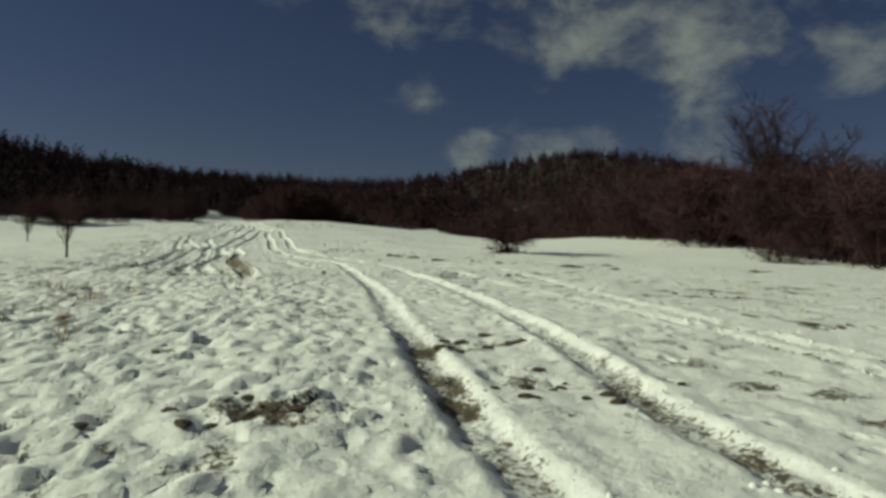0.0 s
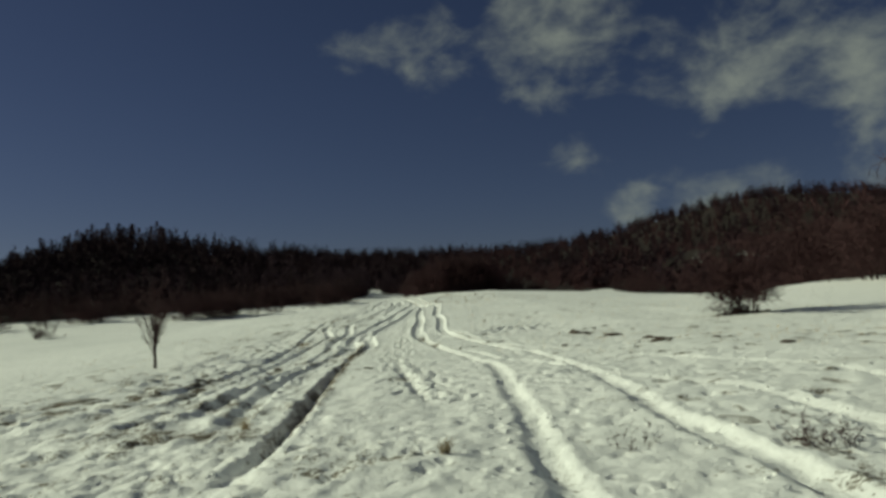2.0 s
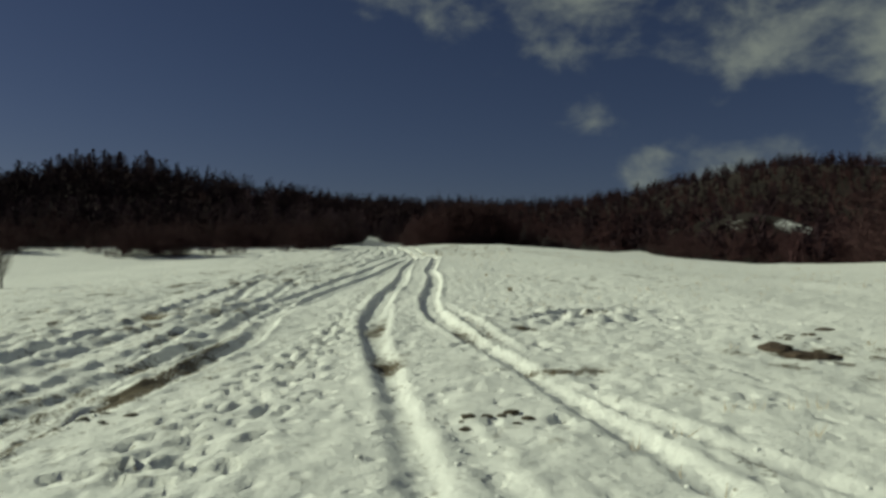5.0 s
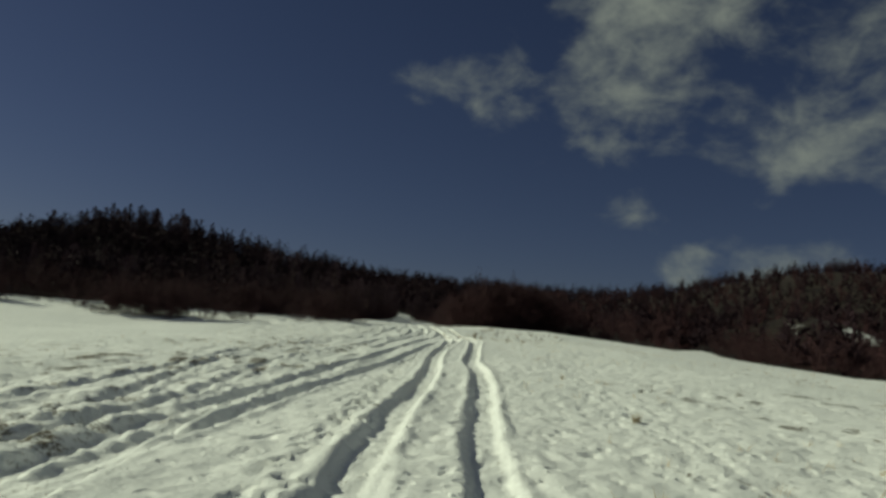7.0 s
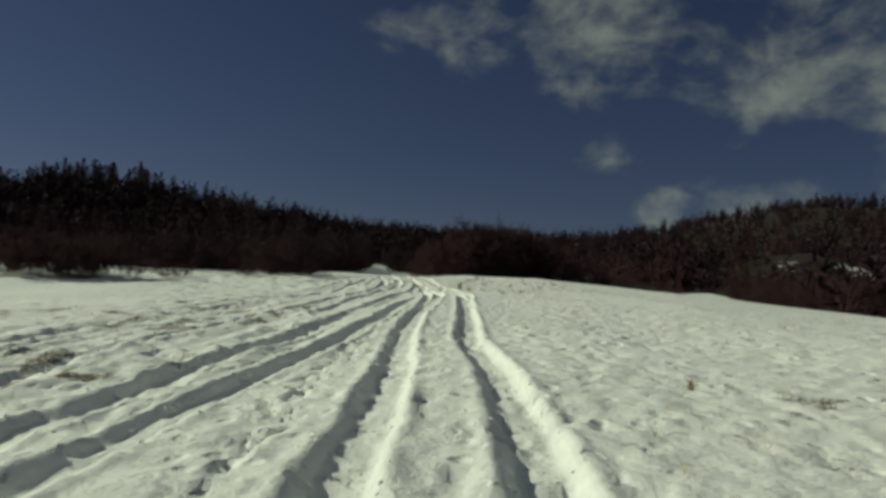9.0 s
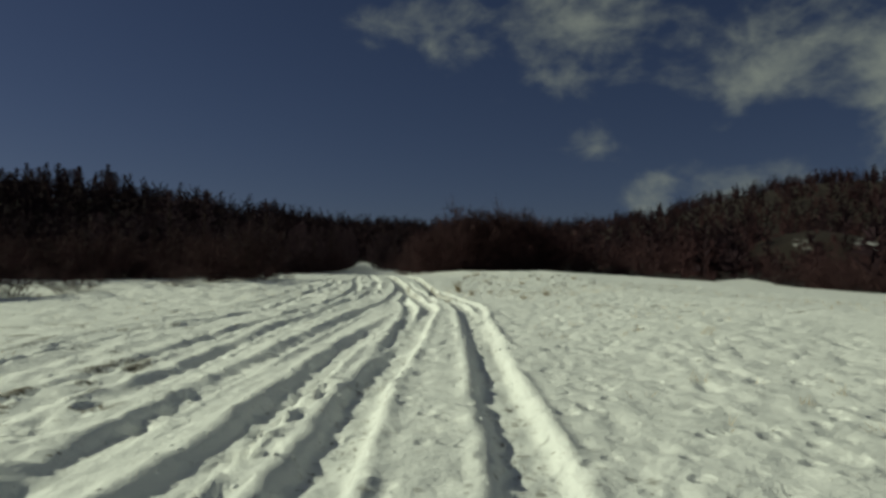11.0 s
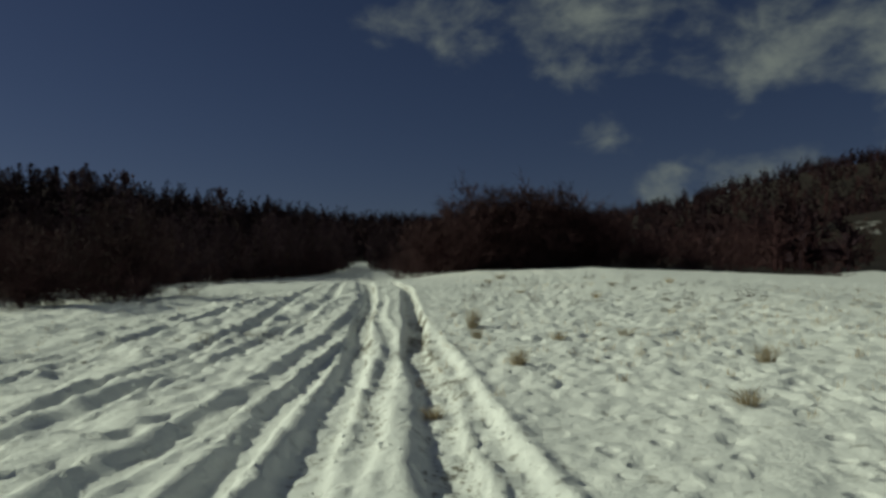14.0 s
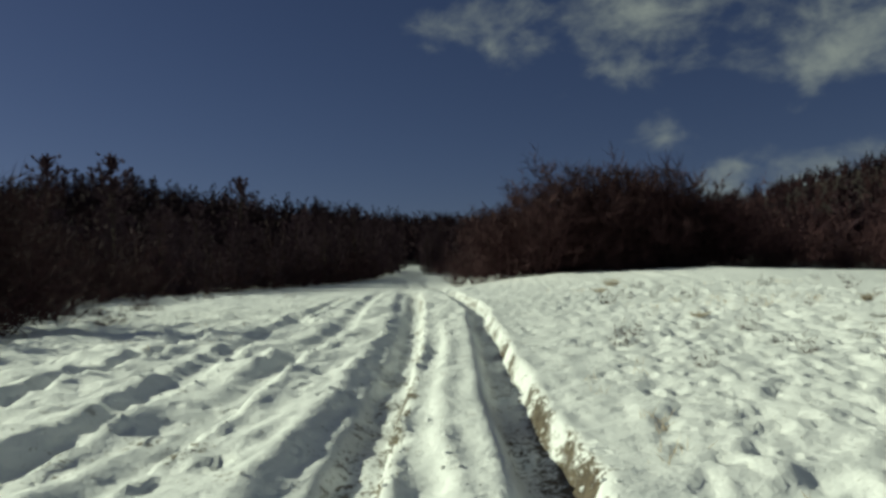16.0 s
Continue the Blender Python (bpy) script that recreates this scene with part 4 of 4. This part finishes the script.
y = 150.0
while y < 226:
    tall = 0.5 if y < 176 else 0.66
    place_one(PINES, left_edge(y) - picker.uniform(0.3, 2.0), y, tall, tall + 0.18, 0.1)
    y += picker.uniform(1.1, 2.0)
for k in range(40):
    place_one(PINES, picker.uniform(-32, -10), picker.uniform(204, 240), 0.5, 0.78, 0.1)
picker.seed(64)
# the pines that stand out of the wood, and a stand on the hilltop
for kind, x, yy, tall in ((0, -24.3, 170.0, 1.03), (1, -27.9, 156.4, 1.06), (1, -31.0, 154.7, 1.0), (1, -21.9, 146.6, 0.72), (0, -17.5, 257.0, 0.9), (0, -21.5, 176.0, 0.72), (2, -27.0, 183.0, 0.86)):
    place_one(PINES[kind:kind + 1], x, yy, tall, tall + 0.02, 0.1)
for k in range(16):
    place_one(PINES[:3], picker.uniform(-152, -124), picker.uniform(306, 326), 1.0, 1.3, 0.1)
for k in range(46):
    place_one(PINES[:3], picker.uniform(-195, -106), picker.uniform(292, 326), 0.9, 1.2, 0.1)

picker.seed(65)
# single trees and saplings
lone = tagged(bare_tree(51, 16.0, 8.5, forks=13, fine=18), "large leafless tree rising out of brown thicket", "tree")
stand(lone, 44.4, 59.9, 0.4, 0.94)
low_tree = tagged(bare_tree(56, 13.6, 7.0, forks=12, fine=17), "broad leafless tree beside a taller one in brown thicket", "tree")
stand(low_tree, 47.6, 57.6, 1.2, 0.84)
sapling = tagged(bare_tree(52, 4.8, 1.7, "bare_sapling", 7, 6), "small leafless sapling standing alone in the snow", "sapling", "saplings in the field")
stand(sapling, -12.0, 47.9)
repeat(sapling, -21.5, 72.8, 2.0, 0.75)
thorn = tagged(bare_bush(53, 4.8, 3.9, 13, "thorn_tree", 26, 6, 22, clear=0.22, round_top=0.78, foot=0.05), "dense leafless thorn tree on short stems over bare earth", "tree")
stand(thorn, 16.6, 50.6, 0.5)
thorn_low = tagged(bare_bush(54, 0.85, 1.7, 22, dense=16, fine=22), "low leafless bush spreading over bare earth", "bush")
stand(thorn_low, 16.1, 50.3, 0.5, 1.5)
dark_bush = tagged(bare_bush(55, 2.6, 3.0, 18), "dense dark bush casting a long shadow on snow", "bush")
stand(dark_bush, -44.0, 97.0, 0.5, 1.2)

# ---- woods farther off ----


def far_woods():
    pines, bare = Shape(), Shape()
    pines.blade = 0.165
    rnd = random.Random(77)
    made = 0
    while made < 5400:
        yy = 125 + 455 * rnd.random() ** 0.8
        x = rnd.uniform(-1, 1) * (40 + yy * 0.72)
        if not in_woods(x, yy) or (yy < 245 and left_edge(yy) - 9 < x < 28) or (snow_gap(x, yy) and rnd.random() < 0.7):
            continue
        z = float(land(x, yy))
        h = rnd.uniform(5.5, 10) if yy > 245 or x > 0 else rnd.uniform(3.2, 5.2)
        if 215 < yy < 266 and abs(x - 0.49 * (yy - 75)) < 16:
            h *= 0.55
        right = x > -12 + 0.02 * yy
        if rnd.random() < (0.42 if right else 0.80) + (0.25 if yy > 420 else 0):
            n = 17 if yy < 330 else 12
            for k in range(n):
                f = 0.12 + 0.86 * k / n
                a = rnd.uniform(0, 6.28)
                reach = h * 0.26 * ((1 - f) ** 0.8 + 0.06)
                at = (x + math.cos(a) * reach * 0.4, yy + math.sin(a) * reach * 0.4, z + h * f)
                pines.spray(at, (math.cos(a), math.sin(a), 0.45), max(1.0, reach * 1.2), rnd, 4)
            pines.spike((x, yy, z - 0.4), (x, yy, z + h), 0.16, 0)
        else:
            h *= 0.8
            for k in range(15):
                a, out = rnd.uniform(0, 6.28), rnd.random()
                foot = (x + rnd.gauss(0, 0.5), yy + rnd.gauss(0, 0.5), z - 0.3)
                tip = Vector((x + math.cos(a) * out * h * 0.42, yy + math.sin(a) * out * h * 0.42, z + h * rnd.uniform(0.5, 1) * (1 - 0.25 * out)))
                bare.spike(foot, tip, 0.10, 0)
                for q in range(3):
                    p = Vector(foot).lerp(tip, rnd.uniform(0.3, 0.95))
                    w = Vector((rnd.gauss(0, 1), rnd.gauss(0, 1), rnd.uniform(0.4, 1.4))).normalized()
                    bare.twig(p, p + w * h * rnd.uniform(0.16, 0.34), 0.12, rnd)
        made += 1
    for _ in range(1000):
        yy = rnd.uniform(130, 300)
        x = rnd.uniform(-150, -22)
        if not in_woods(x, yy) or (yy < 245 and x > left_edge(yy) - 8):
            continue
        z, h = float(land(x, yy)), rnd.uniform(3.5, 5.5) if yy < 245 else rnd.uniform(5, 8)
        for k in range(15):
            f = 0.06 + 0.9 * k / 15
            a = rnd.uniform(0, 6.28)
            reach = h * 0.27 * ((1 - f) ** 0.6 + 0.06)
            pines.spray((x + math.cos(a) * reach * 0.4, yy + math.sin(a) * reach * 0.4, z + h * f), (math.cos(a), math.sin(a), 0.4), max(0.8, reach * 1.1), rnd, 4)
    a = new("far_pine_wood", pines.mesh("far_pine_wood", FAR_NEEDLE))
    b = new("far_bare_wood", bare.mesh("far_bare_wood", FAR_TWIG))
    tagged(a, "dark pine wood covering the hills beyond the field", "pine wood", kind="stuff")
    tagged(b, "brown leafless wood covering the lower hill slopes", "bare wood", kind="stuff")


far_woods()

# ---- small growth and clods in the field ----


def grass_tuft(seed, height, width, blades=60, mat=None, name="grass_tuft"):
    rnd = random.Random(seed)
    s = Shape()
    for _ in range(blades):
        a, r = rnd.uniform(0, 6.28), width * 0.5 * rnd.random() ** 0.7
        root = Vector((math.cos(a) * r * 0.45, math.sin(a) * r * 0.45, -0.04))
        h = height * rnd.uniform(0.45, 1.0)
        mid = root + Vector((math.cos(a) * r * 0.4, math.sin(a) * r * 0.4, h * 0.62))
        tip = mid + Vector((math.cos(a) * r * 0.7 + rnd.gauss(0, 0.04), math.sin(a) * r * 0.7 + rnd.gauss(0, 0.04), h * rnd.uniform(0.1, 0.4)))
        s.spike(root, mid, 0.0042, 0.003, 3)
        s.spike(mid, tip, 0.003, 0, 3)
    return new(name, s.mesh(name, mat or STRAW))


def on_ground(ob, x, y, turn=0.0, size=1.0):
    ob.matrix_basis = Matrix.Translation((x, y, ground_z(x, y))) @ Matrix.Rotation(turn, 4, "Z") @ Matrix.Diagonal((size, size, size, 1))
    return ob


TUFTS = [(1.35, 20.7, 0.26, 0.16), (3.5, 68.8, 0.24, 0.12), (0.4, 113.8, 0.68, 0.5), (1.0, 107.4, 0.42, 0.35), (4.35, 107.1, 0.36, 0.4), (3.05, 104.3, 0.28, 0.35), (0.45, 111.3, 0.36, 0.32),
         (2.4, 127.0, 0.22, 0.5), (1.4, 137.6, 0.3, 0.5), (2.0, 111.0, 0.3, 0.4), (3.3, 111.2, 0.26, 0.4),
         (4.6, 122.0, 0.24, 0.4), (6.4, 128.5, 0.26, 0.4), (9.2, 130.0, 0.3, 0.5), (-0.1, 104.8, 0.25, 0.3), (3.9, 60.2, 0.3, 0.25), (-6.5, 55, 0.35, 0.8), (2.2, 141.0, 0.5, 0.8), (-1.6, 24.5, 0.3, 0.2)]
for n, (x, y, h, w) in enumerate(TUFTS):
    on_ground(tagged(grass_tuft(200 + n, h, w, int(30 + 130 * w)), "dry straw-coloured grass tuft poking through the snow", "grass tuft", "grass tufts in the field"), x, y)
for n, (x, y, h, w) in enumerate([(-3.4, 15.4, 0.5, 0.8), (-4.3, 17.0, 0.4, 0.9), (-2.7, 10.7, 0.55, 0.28), (-2.45, 9.7, 0.3, 0.3), (-5.0, 18.5, 0.35, 0.7), (-3.0, 16.8, 0.3, 0.6)]):
    on_ground(tagged(grass_tuft(260 + n, h * 0.9, w, 34 if w > 0.5 else 16, RUSSET), "withered reddish brown weeds standing in trampled snow", "weeds", "weeds by the lane"), x, y)
shrub = tagged(bare_bush(61, 0.72, 0.34, 8, "low_shrub", 5, 4, 5), "small leafless shrub poking out of the snow", "shrub", "shrubs in the field")
on_ground(shrub, 4.72, 20.15, 0.0, 1.0)
for x, y, s in ((4.84, 20.05, 0.8), (3.18, 20.7, 0.85), (4.6, 20.3, 0.7), (0.32, 123.0, 1.0), (1.1, 132.3, 1.3), (6.75, 136.7, 1.2), (1.9, 124.8, 0.7), (0.6, 124.4, 0.9), (3.5, 133, 1.0), (7.5, 37.0, 0.5)):
    m = Matrix.Translation((x, y, ground_z(x, y))) @ Matrix.Rotation(x, 4, "Z")
    copy_thing(shrub, m).scale = (s, s, s)


picker.seed(66)
for k in range(26):
    x, y = picker.uniform(0.8, 11), picker.uniform(118, 140)
    s = picker.uniform(0.5, 1.1)
    m = Matrix.Translation((x, y, ground_z(x, y))) @ Matrix.Rotation(picker.uniform(0, 6), 4, "Z")
    copy_thing(shrub, m).scale = (s * 0.8, s * 0.8, s)


# small growth in front of the left wood
for k in range(64):
    y = picker.uniform(108, 146)
    x = left_edge(y) + abs(picker.gauss(0, 2.2)) - 0.6 if y > 118 else picker.uniform(-44, -17)
    if y <= 118:
        y = float(np.interp(x, LEFT_X[:5], LEFT_Y[:5])) - abs(picker.gauss(0, 2.0))
    s = picker.uniform(0.7, 2.0)
    m = Matrix.Translation((x, y, float(land(x, y)))) @ Matrix.Rotation(picker.uniform(0, 6), 4, "Z")
    copy_thing(shrub, m).scale = (s, s, s * 0.9)


def clod(seed, name, mat, flat=0.45):
    rnd = random.Random(seed)
    bm = bmesh.new()
    bmesh.ops.create_icosphere(bm, subdivisions=2, radius=1.0)
    for v in bm.verts:
        k = 1 + 0.30 * noise.noise(v.co * 1.3 + Vector((seed, 0, 0))) + 0.18 * noise.noise(v.co * 3.1 + Vector((0, seed, 0)))
        v.co = Vector((v.co.x * k * 1.25, v.co.y * k, v.co.z * k * flat))
    m = bpy.data.meshes.new(name)
    bm.to_mesh(m)
    bm.free()
    m.materials.append(mat)
    return m


EARTH_CLODS = [clod(3, "earth_clod", EARTH), clod(8, "earth_clod", EARTH, 0.35), clod(15, "earth_clod", EARTH, 0.5)]
lump = random.Random(9)
for cx, cy, number, reach in ((7.8, 47.6, 4, 0.45), (8.5, 44.0, 3, 0.35), (8.7, 38.2, 4, 0.5), (10.1, 37.2, 3, 0.5), (12.0, 29.3, 5, 0.9), (2.3, 8.5, 6, 0.55), (2.4, 6.0, 5, 0.6), (0.0, 5.7, 6, 0.6),
                             (9.4, 14.8, 5, 0.8), (10.8, 24.8, 2, 0.4), (8.3, 9.7, 4, 0.4), (5.2, 52.0, 6, 0.9), (15.4, 50.0, 6, 1.2), (7.0, 21.3, 3, 0.6), (-1.9, 42, 3, 0.5), (2.0, 41.5, 3, 0.4)):
    for _ in range(number * 3):
        ob = new("earth_clod", lump.choice(EARTH_CLODS))
        on_ground(ob, cx + lump.gauss(0, reach * 0.6), cy + lump.gauss(0, reach * 0.5), lump.uniform(0, 6), lump.uniform(0.02, 0.075))
        tagged(ob, "dark brown clod of earth lying on thin snow", "earth clod", "earth clods in the field")


def molehill(seed):
    """A low molehill: a lumpy dome of loose earth."""
    bm = bmesh.new()
    bmesh.ops.create_icosphere(bm, subdivisions=3, radius=1.0)
    for v in bm.verts:
        k = 1 + 0.34 * noise.noise(v.co * 1.4 + Vector((seed, 0, 0))) + 0.20 * noise.noise(v.co * 3.4 + Vector((0, seed, 0))) + 0.10 * noise.noise(v.co * 8.0)
        v.co = Vector((v.co.x * k * 1.3, v.co.y * k, v.co.z * k * 0.46 - 0.08))
    m = bpy.data.meshes.new("molehill")
    bm.to_mesh(m)
    bm.free()
    m.materials.append(LOOSE)
    return m


MOLEHILLS = [molehill(2), molehill(7), molehill(13)]
for n, (x, y, size) in enumerate([(7.32, 45.8, 0.36), (7.1, 46.5, 0.26), (8.0, 42.9, 0.33), (8.36, 37.4, 0.30), (8.6, 39.9, 0.17), (8.55, 39.2, 0.2), (8.62, 38.5, 0.18), (8.0, 36.6, 0.2), (5.4, 38.5, 0.13), (5.8, 38.2, 0.10),
                                  (9.95, 36.9, 0.14), (8.9, 48.4, 0.15), (11.8, 28.6, 0.34), (12.3, 28.8, 0.2), (13.6, 28.0, 0.25), (15.7, 33.3, 0.24), (20.3, 28.4, 0.22), (9.8, 31.8, 0.2), (2.75, 9.45, 0.10), (2.3, 8.9, 0.09), (2.95, 8.85, 0.09), (-0.7, 33.4, 0.12)]):
    hill_ob = on_ground(new("molehill", MOLEHILLS[n % 3]), x, y, n * 1.7, size)
    tagged(hill_ob, "low molehill of loose dark brown earth in snow", "molehill", "molehills in the field")


def snow_clods():
    """Broken snow thrown up along the wheel tracks, and lumps in the trampled snow."""
    rnd = random.Random(12)
    bm = bmesh.new()
    bmesh.ops.create_icosphere(bm, subdivisions=1, radius=1.0)
    base = [v.co.copy() for v in bm.verts]
    tris = [tuple(v.index for v in f.verts) for f in bm.faces]
    bm.free()
    verts, faces = [], []
    spots = []
    for half, depth, berm, slope, line in TRACKS:
        ys, xs = [p[1] for p in line], [p[0] for p in line]
        for _ in range(int(2.6 * (min(ys[-1], 135) - ys[0]))):
            yy = rnd.uniform(max(ys[0], 0), min(ys[-1], 135))
            spots.append((float(np.interp(yy, ys, xs)) + rnd.choice((-1, 1)) * half * rnd.gauss(1.6, 0.5), yy, rnd.uniform(0.012, 0.04)))
    px, py = np.array([s[0] for s in spots]), np.array([s[1] for s in spots])
    pz = land(px, py) + relief(px, py)[0]
    for (x, yy, r), z in zip(spots, pz):
        n, a = len(verts), rnd.uniform(0, 6.28)
        c, s = math.cos(a) * r, math.sin(a) * r
        w, t = rnd.uniform(0.6, 1.1), rnd.uniform(0.4, 0.8)
        for b in base:
            k = rnd.uniform(0.75, 1.2)
            verts.append((x + (b.x * c - b.y * w * s) * k, yy + (b.x * s + b.y * w * c) * k, z + b.z * r * t * k))
        faces += [(n + i, n + j, n + k) for i, j, k in tris]
    m = bpy.data.meshes.new("snow_clods")
    m.from_pydata(verts, [], faces)
    m.materials.append(CLOD)
    m.polygons.foreach_set("use_smooth", np.ones(len(m.polygons), bool))
    tagged(new("snow_clods", m), "broken clods of snow thrown up along the ruts", "snow clods", kind="stuff")


snow_clods()


def stubble():
    """Short dry blades that come through the thin snow."""
    rnd = random.Random(19)
    s = Shape()
    spots = []
    for _ in range(3000):
        yy = 2 + 135 * rnd.random()
        spots.append((rnd.uniform(2, 22) if rnd.random() < 0.7 else rnd.uniform(-20, -7), yy))
    for _ in range(500):
        spots.append((rnd.uniform(-0.5, 9), rnd.uniform(105, 140)))
    px, py = np.array(spots).T
    pz = land(px, py) + relief(px, py)[0]
    for x, yy, z in zip(px, py, pz):
        if grain(np.array([x]), np.array([yy]), 5.0, 21)[0] < -0.05:
            continue
        for _ in range(rnd.randint(3, 7)):
            a = Vector((x + rnd.gauss(0, 0.05), yy + rnd.gauss(0, 0.05), z - 0.02))
            s.spike(a, a + Vector((rnd.gauss(0, 0.05), rnd.gauss(0, 0.05), rnd.uniform(0.05, 0.17))), 0.006, 0, 3)
    tagged(new("grass_stubble", s.mesh("grass_stubble", STRAW)), "dry grass stubble coming through thin snow", "stubble", kind="stuff")


stubble()
